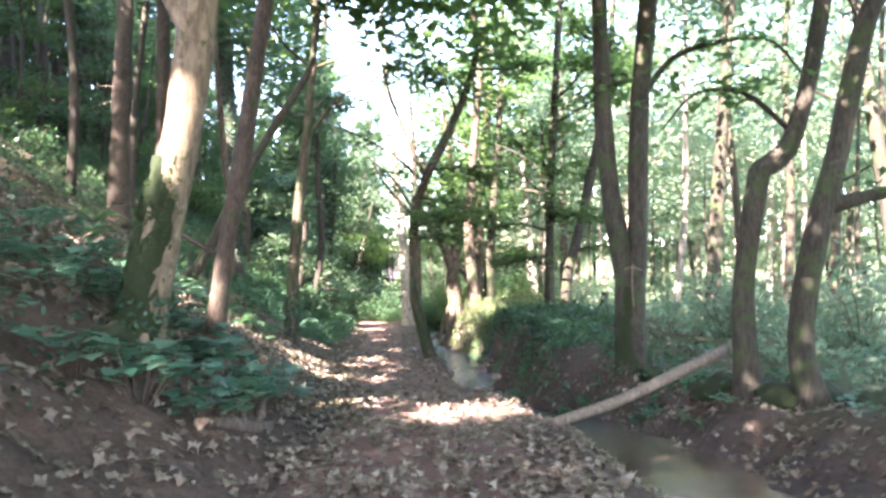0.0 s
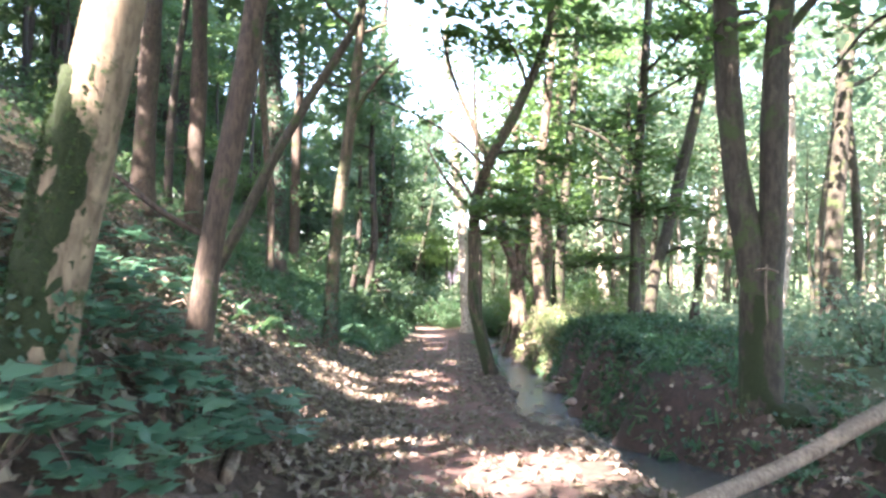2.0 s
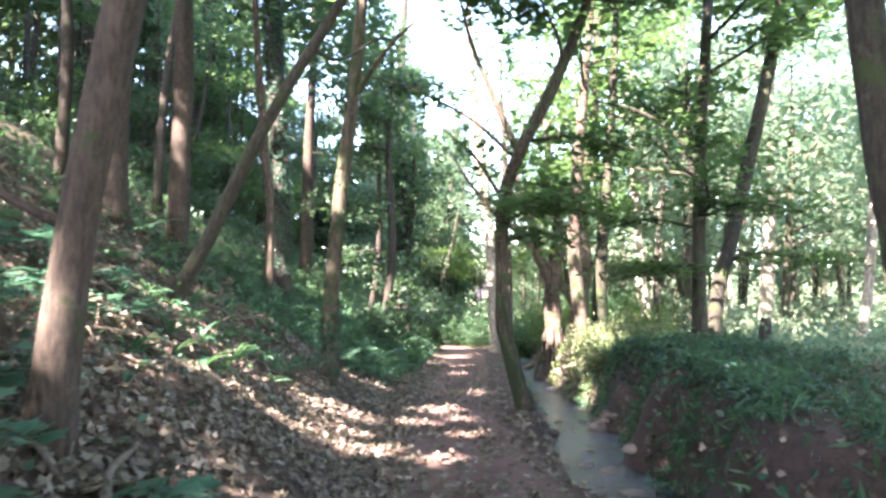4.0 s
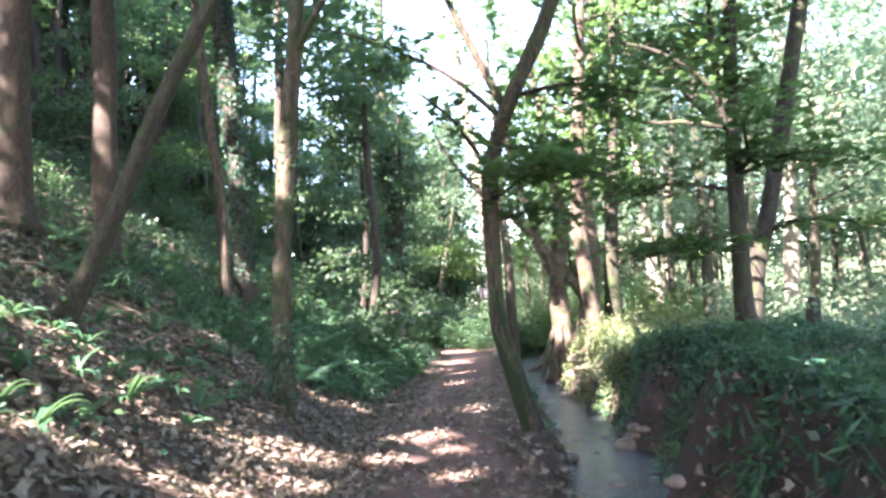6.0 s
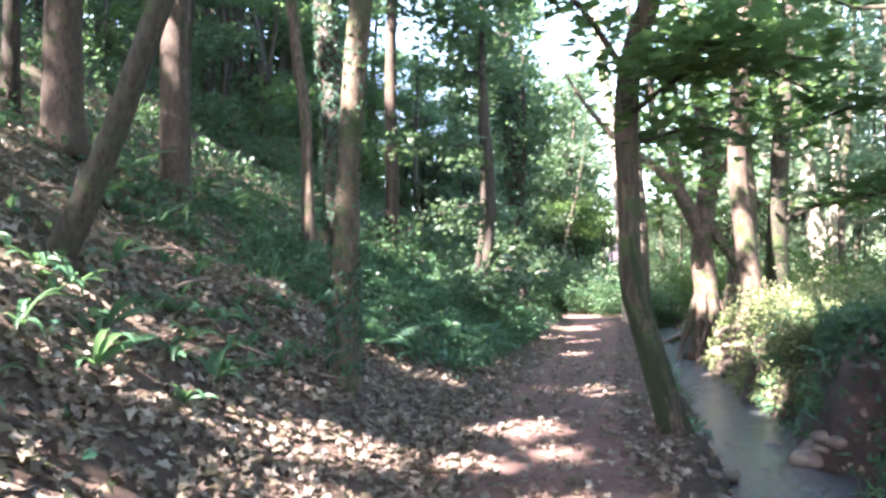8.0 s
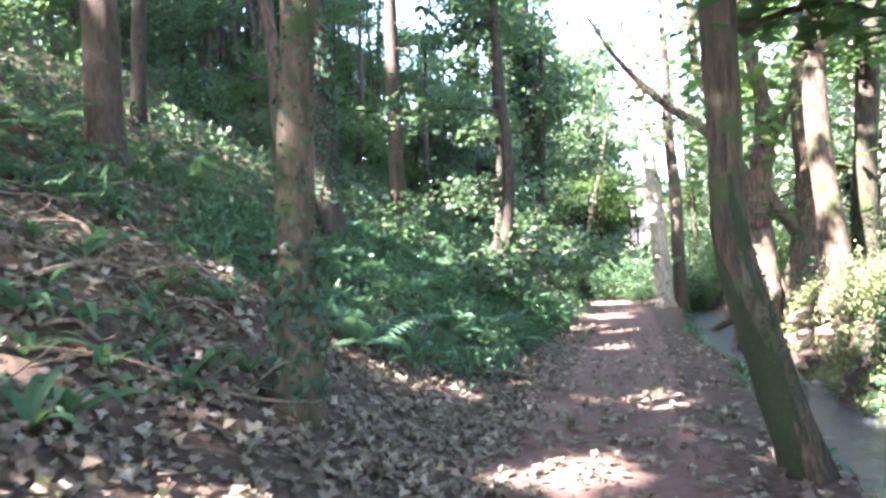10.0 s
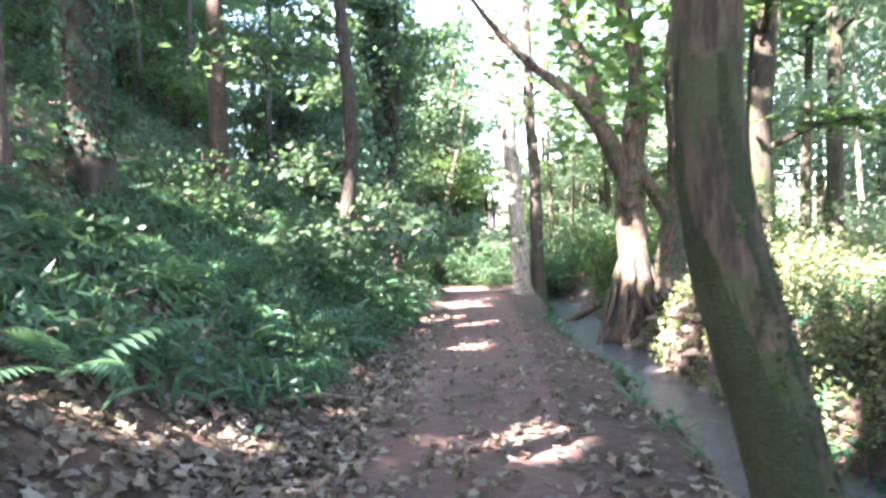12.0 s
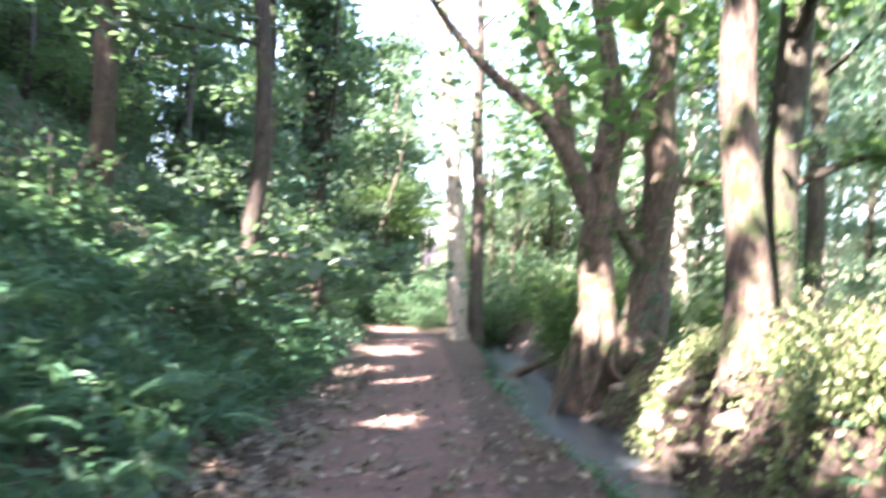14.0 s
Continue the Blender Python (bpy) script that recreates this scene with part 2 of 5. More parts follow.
def land(x, y):
    """Height of the ground, with the path's, mud's and moss's share of it."""
    x, y = np.asarray(x, float), np.asarray(y, float)
    lv, xc, xs, hr = path_level(y), path_middle(y), stream_middle(y), bank_rise(y)
    left = np.maximum(0, xc - 1.05 - x)
    rise = 0.63 * (np.sqrt(left * left + 0.09) - 0.3)
    rise = np.where(left > 16, 0.63 * 15.7 + 0.25 * (left - 16), rise)
    rise = np.minimum(rise, 16)
    wob = 0.16 * np.sin(1.9 * y) + 0.1 * np.sin(4.3 * y + 1)
    drop = -0.58 * sstep(xs - 0.92 + wob * 0.4, xs - 0.42 + wob * 0.4, x)
    steep = np.interp(y, (9, 13, 21, 24, 25.3, 26.6, 28, 31), (1.6, 0.75, 0.7, 0.3, 0.42, 1.2, 1.7, 1.2))
    climb = (0.58 + hr) * sstep(xs + 0.42 + wob, xs + 0.5 + steep + wob, x)
    far = sstep(xs + 2.5, xs + 9, x) * (-0.35) + sstep(xs + 30, xs + 120, x) * 4 + sstep(75, 140, y) * 8
    on_path = np.exp(-((x - xc) / 0.95) ** 4)
    right = sstep(xs + 0.6, xs + 1.6, x)
    rough = lumps(x, y) * (0.055 + 0.17 * sstep(0.2, 1.8, left) + 0.12 * right) * (1 - 0.55 * on_path) + 0.016 * lumps(5 * x, 5 * y) + (0.06 * lumps(2.6 * x + 1, 1.4 * y) + 0.05 * lumps(6 * x, 5 * y)) * sstep(xs + 0.55, xs + 0.9, x) * (1 - sstep(xs + 2, xs + 3, x))
    z = lv + rise + drop + climb + far + rough
    mud = sstep(xs - 0.95, xs - 0.55, x) * (1 - sstep(xs + 0.9, xs + 1.7, x))
    green = sstep(xs + 1.3, xs + 3, x) * 0.8 + 0.35 * sstep(1.5, 4, left) + sstep(46, 54, y)
    return z, on_path * (1 - mud), mud, np.clip(green, 0, 1)


def land_z(x, y):
    return float(land(x, y)[0])


def mesh_from(name, verts, faces, smooth=False):
    me = bpy.data.meshes.new(name)
    me.from_pydata(verts.tolist() if hasattr(verts, "tolist") else verts, [], faces.tolist() if hasattr(faces, "tolist") else faces)
    if smooth:
        me.polygons.foreach_set("use_smooth", np.ones(len(me.polygons), bool))
    me.update()
    return me


def build_ground():
    gx = np.concatenate([-np.geomspace(500, 16, 16), np.arange(-15, -6, 0.25), np.arange(-6, 4.5, 0.1), np.arange(4.5, 12, 0.25), np.geomspace(12.5, 500, 18)])
    gy = np.concatenate([-np.geomspace(400, 6, 14), np.arange(-5, 2, 0.3), np.arange(2, 32, 0.1), np.arange(32, 52, 0.25), np.geomspace(53, 600, 16)])
    X, Y = np.meshgrid(gx, gy)
    Z, pathy, mud, green = land(X, Y)
    nx, ny = len(gx), len(gy)
    verts = np.stack([X, Y, Z], -1).reshape(-1, 3)
    i = np.arange(nx * ny).reshape(ny, nx)
    faces = np.stack([i[:-1, :-1], i[:-1, 1:], i[1:, 1:], i[1:, :-1]], -1).reshape(-1, 4)
    me = mesh_from("ground", verts, faces, True)
    layer = me.attributes.new("cover", "FLOAT_COLOR", "POINT")
    cover = np.stack([pathy, mud, green, np.ones_like(green)], -1).reshape(-1)
    layer.data.foreach_set("color", cover.astype(np.float32))
    me.materials.append(SOIL)
    return tagged(new("ground", me), "reddish trodden earth path between leaf-strewn woodland banks", "ground", kind="structure")


def build_stream():
    """A ribbon of water whose surface is broken into ripples and small riffles where it runs."""
    ys, us = np.arange(-4, 46, 0.05), np.linspace(-1.0, 1.0, 33)
    Y, U = np.meshgrid(ys, us, indexing="ij")
    X = stream_middle(Y) + U
    runs = sstep(8.5, 12, Y)
    Z = path_level(Y) - 0.40 + (0.15 + 0.85 * runs) * (0.011 * lumps(4.2 * X, 3.4 * Y) + 0.007 * lumps(9 * X + 2, 6.5 * Y))
    verts = np.stack([X, Y, Z], -1).reshape(-1, 3)
    k = np.arange(X.size).reshape(X.shape)
    faces = np.stack([k[:-1, :-1], k[:-1, 1:], k[1:, 1:], k[1:, :-1]], -1).reshape(-1, 4)
    me = mesh_from("water", verts, faces, True)
    me.materials.append(WATER)
    return tagged(new("water", me), "shallow rippling woodland stream reflecting pale sky", "water", kind="structure")


# ---- building blocks ----
def thing(name, at, label, category, group="", kind=""):
    e = new(name)
    e.location = at
    return tagged(e, label, category, group, kind)


def part(name, me, material, parent, label=""):
    ob = new(name, me)
    if not me.materials:
        me.materials.append(material)
    ob.parent = parent
    return tagged(ob, label)


def smooth_line(points, step):
    """Catmull-Rom through (x, y, z, r) points."""
    pts = np.array(points, float)
    ext = np.vstack([2 * pts[0] - pts[1], pts, 2 * pts[-1] - pts[-2]])
    out = []
    for i in range(1, len(ext) - 2):
        p0, p1, p2, p3 = ext[i - 1:i + 3]
        n = max(2, int(np.linalg.norm((p2 - p1)[:3]) / step))
        for t in np.arange(n) / n:
            out.append(0.5 * (2 * p1 + (p2 - p0) * t + (2 * p0 - 5 * p1 + 4 * p2 - p3) * t * t + (3 * p1 - p0 - 3 * p2 + p3) * t ** 3))
    out.append(pts[-1])
    res = np.array(out)
    res[:, 3] = np.maximum(res[:, 3], 0.004)
    return res


def tube(points, origin=(0, 0, 0), sides=12, step=0.18, rough=0.06, flare=0.0, seed=0):
    """A tapering, uneven limb along points; with flare its foot spreads into root buttresses."""
    line = smooth_line(points, step)
    line[:, :3] -= np.array(origin)
    n = len(line)
    tang = np.gradient(line[:, :3], axis=0)
    tang /= np.linalg.norm(tang, axis=1)[:, None] + 1e-9
    ref = np.array([1.0, 0.05, 0.02])
    if abs(tang[0] @ ref) > 0.9:
        ref = np.array([0.02, 1.0, 0.05])
    a = np.cross(tang, ref)
    a /= np.linalg.norm(a, axis=1)[:, None]
    b = np.cross(tang, a)
    ang = np.linspace(0, 2 * np.pi, sides, endpoint=False)
    run = np.cumsum(np.r_[0, np.linalg.norm(np.diff(line[:, :3], axis=0), axis=1)])
    s = seed * 1.7
    R = line[:, 3][:, None] * (1 + rough * (np.sin(3 * ang + 1.3 * run[:, None] + s) + 0.7 * np.sin(2 * ang - 2.6 * run[:, None] + 2 * s)
                                          + 0.5 * np.sin(5 * ang + 5.1 * run[:, None] + s)))
    if flare:
        R = R * (1 + flare * np.exp(-run / 0.28)[:, None] * (0.55 + 0.45 * np.sin(5 * ang + s)))
    V = line[:, None, :3] + R[..., None] * (np.cos(ang)[None, :, None] * a[:, None] + np.sin(ang)[None, :, None] * b[:, None])
    verts = V.reshape(-1, 3)
    i = np.arange(n * sides).reshape(n, sides)
    j = np.roll(i, -1, axis=1)
    faces = np.stack([i[:-1], j[:-1], j[1:], i[1:]], -1).reshape(-1, 4).tolist()
    faces += [list(range(sides))[::-1], list(range((n - 1) * sides, n * sides))]
    return verts, faces


def tube_mesh(name, *args, **kw):
    v, f = tube(*args, **kw)
    return mesh_from(name, v, f, True)


def joined(name, pieces, smooth=True):
    verts, faces, base = [], [], 0
    for v, f in pieces:
        verts.append(np.asarray(v))
        faces += [[k + base for k in q] for q in f]
        base += len(v)
    return mesh_from(name, np.vstack(verts), faces, smooth)


KITE = [(0, 0), (0.42, 0.34), (1, 0), (0.42, -0.34)]
OVAL = [(0, 0), (0.25, 0.26), (0.62, 0.25), (1, 0), (0.62, -0.25), (0.25, -0.26)]
BLADE = [(0, 0), (0.35, 0.075), (1, 0), (0.35, -0.075)]
LOBED = [(0, 0), (0.05, 0.30), (-0.08, 0.55), (0.30, 0.42), (0.50, 0.58), (0.60, 0.27), (1.0, 0.0), (0.60, -0.27), (0.50, -0.58), (0.30, -0.42), (-0.08, -0.55), (0.05, -0.30)]


def unit(v):
    return v / (np.linalg.norm(v, axis=-1, keepdims=True) + 1e-9)


def leaves_mesh(name, P, size, shape=KITE, up=0.6, curl=0.18, droop=0.0, normals=None):
    """One blade a point: up is how level the blades lie, droop how far their tips hang."""
    P = np.asarray(P, float)
    n = len(P)
    N = rng.normal(size=(n, 3))
    N = unit(unit(N) * (1 - up) + (np.array((0, 0, 1.0)) if normals is None else normals) * up)
    D = unit(np.cross(N, rng.normal(size=(n, 3))))
    D = unit(D + np.array((0, 0, -droop)))
    S = unit(np.cross(N, D))
    N = np.cross(D, S)
    size = np.broadcast_to(size, (n,)) * rng.uniform(0.65, 1.25, n)
    sh = np.array(shape)
    c = curl * rng.uniform(-0.4, 1.4, n)
    V = P[:, None] + size[:, None, None] * (D[:, None] * (sh[None, :, 0, None] - 0.5) + S[:, None] * sh[None, :, 1, None]
                                          + N[:, None] * (c[:, None] * (np.abs(sh[:, 1]) * 2.2 - (sh[:, 0] - 0.5) ** 2)[None])[..., None])
    k = len(sh)
    return mesh_from(name, V.reshape(-1, 3), np.arange(n * k).reshape(n, k))


# Places that the sun reaches: middle and half width. The unseen crown leaves are cut away towards them.
PATH_GAPS = [((-2.62, 6.5, 2.75), 0.5), ((-0.95, 9.1, -0.27), 0.58), ((0.3, 8.5, -0.25), 0.92), ((-2.65, 14.2, -0.35), 0.35), ((-2.2, 13.2, -0.4), 0.45),
             ((-3.1, 15.2, -0.2), 0.4), ((-1.8, 17.3, -0.68), 0.5), ((-1.4, 16.5, -0.67), 0.3), ((-1.3, 20.2, -0.78), 0.5), ((-1.9, 15.9, -0.65), 0.38), ((-3.5, 19.3, -0.4), 0.25),
             ((-2.7, 29.5, -1.1), 0.7), ((-2.4, 25.5, -1.0), 0.4), ((-2.8, 9, 1.0), 0.3), ((-3.5, 16.9, 1.6), 0.15), ((-3.0, 12.7, 0.0), 0.42),
             ((-3.5, 14.3, 0.15), 0.35), ((-1.2, 13.2, -0.6), 0.3), ((-1.1, 15.0, -0.65), 0.3)]
BANK_GAPS = [((1.45, 24, 0.3), 1.1), ((1.0, 22.3, 0), 0.6), ((1.0, 24.6, 2.6), 0.6), ((1.0, 24.8, 1.2), 0.5), ((0.55, 29.5, -0.1), 0.6),
             ((0.8, 26.3, -0.4), 0.9), ((1.7, 25.0, 1.0), 0.35), ((2.3, 14.5, 0.7), 0.3), ((3.5, 20.5, 1.2), 0.8), ((1.5, 21.3, 0.4), 0.7),
             ((0.5, 25.6, -1.0), 0.6), ((0.95, 24.4, -0.4), 0.6), ((0.95, 21.3, -0.85), 0.5), ((1.3, 22.6, 0.1), 0.7)]
SLOPE_GAPS = [((-5.0, 9.5, 2.2), 0.55), ((-6.4, 21.2, 2.4), 0.35), ((-6.4, 21.2, 3.6), 0.25), ((-4.6, 29, 0.5), 0.7), ((-5.67, 21.75, 1.1), 0.32), ((-4.96, 24.7, 0.8), 0.25),
              ((-8.6, 30.6, 4), 0.5), ((-8.6, 30.6, 6), 0.4), ((-7.5, 24.5, 3.0), 0.6), ((-10, 27, 5), 0.9), ((-12, 22, 6), 0.9),
              ((-5, 11, 2), 0.5), ((-6, 13, 2.6), 0.5), ((-6.5, 30, 2.5), 1.1), ((-6, 26.5, 2), 0.6), ((-10, 32, 6), 1.5),
              ((-4.6, 26.5, 0.6), 0.5), ((-4.2, 24, 0), 0.5), ((-3.6, 22.3, -0.3), 0.35), ((-4.8, 27.5, 0.7), 0.6), ((-4.2, 13.6, 0.8), 0.3)]
BEND_GAPS = [((-3.9, 46, -1.7), 2.2), ((-3.4, 38, -1.4), 1.0), ((-2.1, 40.9, -0.4), 0.55), ((-2.3, 40.9, 2.0), 0.6), ((-2.6, 40.9, 4.2), 0.7),
             ((-2.9, 40.9, 7.5), 1.1), ((-4.8, 33, 0.6), 1.1), ((-9, 36, 4), 1.2), ((-8, 34, 4.5), 1.5), ((-5.6, 36, 2.5), 0.6),
             ((-12, 38, 7), 1.8), ((-3.5, 51, 1.5), 2.2), ((0, 52, 2), 2.5), ((-7, 50, 2), 2.0), ((-5, 34, 0.5), 1.0),
             ((-4.6, 37, 0.5), 0.8), ((-6.5, 42, 1.5), 1.6), ((-4, 48, 0), 2.4), ((-6.2, 45, 1), 2.0), ((-7.5, 36, 2), 1.2),
             ((-9.5, 42, 3), 1.8)]
GAPS = PATH_GAPS + BANK_GAPS + SLOPE_GAPS + BEND_GAPS
GAP_AT = np.array([g[0] for g in GAPS])
GAP_R = np.array([g[1] for g in GAPS])
SUN = np.array(TO_SUN)
FLECKS = list(zip(GAP_AT, GAP_R))
# Further small holes in the canopy, strewn to fleck the bank with sun.
for k in range(22):
    fx, fy = -3.3 - 3.6 * ((k * 0.618) % 1), 18 + 13 * ((k * 0.414 + 0.2) % 1)
    FLECKS.append((np.array((fx, fy, float(land(fx, fy)[0]) + 0.25)), 0.12 + 0.12 * ((k * 0.37) % 1)))


def clear_of_gaps(P, extra=0.0):
    """True where a leaf stands in no gap's way to the sun."""
    P = np.asarray(P, float)
    keep = np.ones(len(P), bool)
    ragged = 0.72 + 0.55 * rng.uniform(size=len(P)) ** 2 + 0.45 * lumps(1.9 * P[:, 0] + P[:, 2], 1.9 * P[:, 1] - 0.7 * P[:, 2])
    for c, r in FLECKS:
        d = P - c
        along = d @ SUN
        off = np.linalg.norm(d - along[:, None] * SUN, axis=1)
        keep &= ~((along > 0.5) & (off < r * ragged + extra))
    return keep


build_ground()
build_stream()


# ---- trees ----
CROWN_TREES = []


def spray_points(middles, n, spread, flat=0.25):
    """Leaf places in level, ragged sprays round each middle."""
    middles = np.asarray(middles, float)
    k = rng.integers(0, len(middles), n)
    off = rng.normal(size=(n, 3)) * spread * np.array((1, 1, flat))
    return middles[k] + off


def along(points, lo, hi, n):
    line = smooth_line(points, 0.2)
    i = rng.uniform(lo, hi, n) * (len(line) - 1)
    return line[i.astype(int)]


def limb_from(start, azimuth, length, rise, r, bend=0.2):
    """A limb that leaves the trunk, bends upward and thins out."""
    d = np.array((math.cos(azimuth), math.sin(azimuth), 0))
    s = np.array(start[:3])
    out = [(*s, r)]
    for k in (0.35, 0.7, 1.0):
        p = s + d * length * k + np.array((0, 0, rise * length * k ** (1 + bend))) + rng.normal(size=3) * 0.05 * length
        out.append((*p, max(0.006, r * (1 - 0.85 * k))))
    return out


def tree(name, trunk, material, label, category="tree", limbs=(), top=11.0, auto=5, auto_from=0.55, reach=2.2, leaf=None, leaf_n=0, leaf_size=0.14,
         flare=0.7, sides=14, rough=0.05, seed=1, dead=0, group="", twig_z=None):
    """A tree from its trunk's line: trunk, limbs, fine twigs and a crown of single leaves."""
    trunk = [tuple(p) for p in trunk]
    x, y, z, r = trunk[-1]
    px, py, pz, _ = trunk[-2]
    if top > z + 0.5:
        lean = np.clip(np.array((x - px, y - py)) / max(0.1, z - pz), -0.35, 0.35)
        for k in (0.35, 0.7, 1.0):
            h = (top - z) * k
            trunk.append((x + lean[0] * h * (1 - 0.4 * k) + rng.normal() * 0.12, y + lean[1] * h * (1 - 0.4 * k) + rng.normal() * 0.12, z + h, r * (1 - 0.75 * k)))
    bx, by, bz = trunk[0][:3]
    foot = min(bz, land_z(bx, by)) - 0.12
    trunk[0] = (bx, by, foot, trunk[0][3])
    o = np.array((bx, by, foot))
    e = thing(name, o, label, category, group)
    part("trunk", tube_mesh("trunk", trunk, o, sides, 0.2, rough, flare, seed), material, e)
    ends = []
    for li in limbs:
        part("limb", tube_mesh("limb", li, o, 9, 0.15, 0.07, 0, seed + 3), material, e)
        ends.append(li)
    for k in range(auto):
        s = along(trunk, auto_from, 0.97, 1)[0]
        li = limb_from(s, k * 2.4 + seed, reach * rng.uniform(0.6, 1.2), rng.uniform(0.25, 0.7), max(0.015, s[3] * 0.45))
        part("limb", tube_mesh("limb", li, o, 7, 0.2, 0.06, 0, seed + k), material, e)
        ends.append(li)
    tw = []
    for li in ends:
        for q in range(4):
            s = along(li, 0.35, 1.0, 1)[0]
            t2 = limb_from(s, rng.uniform(0, 6.28), rng.uniform(0.35, 0.9), rng.uniform(-0.1, 0.4), max(0.006, s[3] * 0.45))
            tw.append(tube(t2, o, 4, 0.25, 0.0))
    for q in range(dead):
        s = along(trunk, 0.04, 0.6, 1)[0]
        t2 = limb_from(s, rng.uniform(0, 6.28), rng.uniform(0.4, 1.1), rng.uniform(-0.15, 0.15), 0.012)
        tw.append(tube(t2, o, 5, 0.2, 0.0))
    if tw:
        tagged(part("twig_spray", joined("twig_spray", tw), DEAD_WOOD if dead else material, e), kind="stuff")
    if leaf and leaf_n:
        mids = np.vstack([along(li, 0.4, 1.0, 4)[:, :3] for li in ends])
        P = spray_points(mids, leaf_n, 0.42, 0.22)
        P = P[clear_of_gaps(P)]
        tagged(part("crown", leaves_mesh("crown", P - o, leaf_size, LOBED if leaf_size > 0.11 else KITE, 0.75, droop=0.25), leaf, e), kind="stuff")
    CROWN_TREES.append((e, trunk))
    return e


tree("broadleaf_tree", [(-2.92, 6.6, 0.42, 0.27), (-2.80, 6.6, 1.0, 0.20), (-2.65, 6.6, 1.8, 0.19), (-2.46, 6.6, 2.7, 0.172), (-2.34, 6.6, 3.6, 0.175), (-2.1, 6.6, 6.0, 0.15)],
     BARK_PALE, "leaning pale smooth-barked tree with moss round its foot", limbs=[[(-2.35, 6.6, 3.6, 0.1), (-3.0, 6.9, 4.6, 0.07), (-3.9, 7.1, 5.4, 0.03)]], seed=2, top=13, flare=0.6)
tree("leaning_tree", [(-2.90, 8.9, 0.70, 0.13), (-2.74, 8.9, 1.73, 0.112), (-2.58, 8.9, 2.6, 0.111), (-2.44, 8.9, 3.6, 0.108)], BARK_RED,
     "slender leaning tree with bare reddish-brown bark on the bank", limbs=[[(-2.76, 8.88, 1.62, 0.035), (-3.2, 8.8, 1.85, 0.03), (-3.8, 8.9, 2.25, 0.02), (-4.2, 9.0, 2.3, 0.012)]], seed=3, top=12, flare=0.4)
tree("mossy_tree", [(-3.60, 16.9, -0.15, 0.15), (-3.58, 16.9, 1.2, 0.135), (-3.5, 16.9, 2.6, 0.125), (-3.36, 16.9, 4.0, 0.12), (-3.26, 16.9, 4.9, 0.11)], BARK_TAN,
     "slim tan-brown tree with ivy round its foot beside the path", limbs=[[(-3.3, 16.9, 4.6, 0.06), (-2.7, 16.6, 5.3, 0.04), (-2.0, 16.4, 5.9, 0.02)]], seed=4, top=11, flare=0.5)
tree("leaning_tree", [(-5.58, 15.0, 0.99, 0.13), (-4.92, 15.0, 2.04, 0.112), (-4.26, 15.0, 3.41, 0.092), (-3.63, 15.0, 4.5, 0.085), (-2.9, 15.0, 5.7, 0.07)], BARK_GREY,
     "thin tree leaning steeply out over the path", seed=5, top=8, flare=0.3, auto=3)
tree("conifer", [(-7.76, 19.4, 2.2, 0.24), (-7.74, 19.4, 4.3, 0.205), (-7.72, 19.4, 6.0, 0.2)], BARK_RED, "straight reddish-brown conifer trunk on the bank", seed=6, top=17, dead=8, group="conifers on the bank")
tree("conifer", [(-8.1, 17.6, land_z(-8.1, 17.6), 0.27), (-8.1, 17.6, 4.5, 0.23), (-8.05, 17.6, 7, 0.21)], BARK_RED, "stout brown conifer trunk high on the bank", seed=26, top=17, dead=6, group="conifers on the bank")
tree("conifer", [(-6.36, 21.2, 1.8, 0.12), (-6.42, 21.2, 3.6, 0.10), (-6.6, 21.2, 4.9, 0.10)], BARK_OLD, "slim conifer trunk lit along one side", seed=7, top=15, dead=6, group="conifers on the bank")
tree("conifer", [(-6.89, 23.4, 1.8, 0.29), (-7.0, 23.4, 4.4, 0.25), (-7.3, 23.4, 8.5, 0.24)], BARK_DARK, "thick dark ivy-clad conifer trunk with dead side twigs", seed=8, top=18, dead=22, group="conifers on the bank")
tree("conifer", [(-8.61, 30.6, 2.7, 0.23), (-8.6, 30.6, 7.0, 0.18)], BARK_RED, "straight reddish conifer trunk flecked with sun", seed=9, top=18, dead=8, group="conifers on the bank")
# Looks white from strong sun, part of which is painted into the bark.
tree("white_barked_tree", [(-2.0, 40.9, -1.3, 0.34), (-2.25, 40.9, 2.5, 0.29), (-2.5, 40.9, 4.8, 0.275), (-2.95, 40.9, 8.6, 0.26)], BARK_SUNLIT, "pale sunlit trunk standing where the path bends", seed=10, top=18, auto=4)
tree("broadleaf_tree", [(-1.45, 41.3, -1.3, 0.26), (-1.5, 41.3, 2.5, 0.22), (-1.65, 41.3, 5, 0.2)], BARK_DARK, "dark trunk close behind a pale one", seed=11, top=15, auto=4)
tree("twin_stemmed_tree", [(3.05, 11.5, -0.5, 0.27), (3.05, 11.5, 0.6, 0.235), (3.06, 11.5, 1.3, 0.24), (3.17, 11.5, 1.75, 0.17), (3.21, 11.5, 4.0, 0.155), (3.39, 11.5, 5.9, 0.15)], BARK_GREY,
     "grey-brown tree forking into two upright stems above the stream",
     limbs=[[(3.0, 11.5, 1.1, 0.15), (2.90, 11.5, 1.65, 0.165), (2.68, 11.5, 3.3, 0.15), (2.57, 11.5, 5.9, 0.13), (2.5, 11.6, 9, 0.08)],
            [(3.24, 11.5, 4.3, 0.06), (3.9, 11.4, 5.0, 0.05), (5.2, 11.3, 5.2, 0.03), (5.9, 11.4, 4.6, 0.015)]], seed=12, top=12, leaf=LEAF_MAPLE, leaf_n=700)
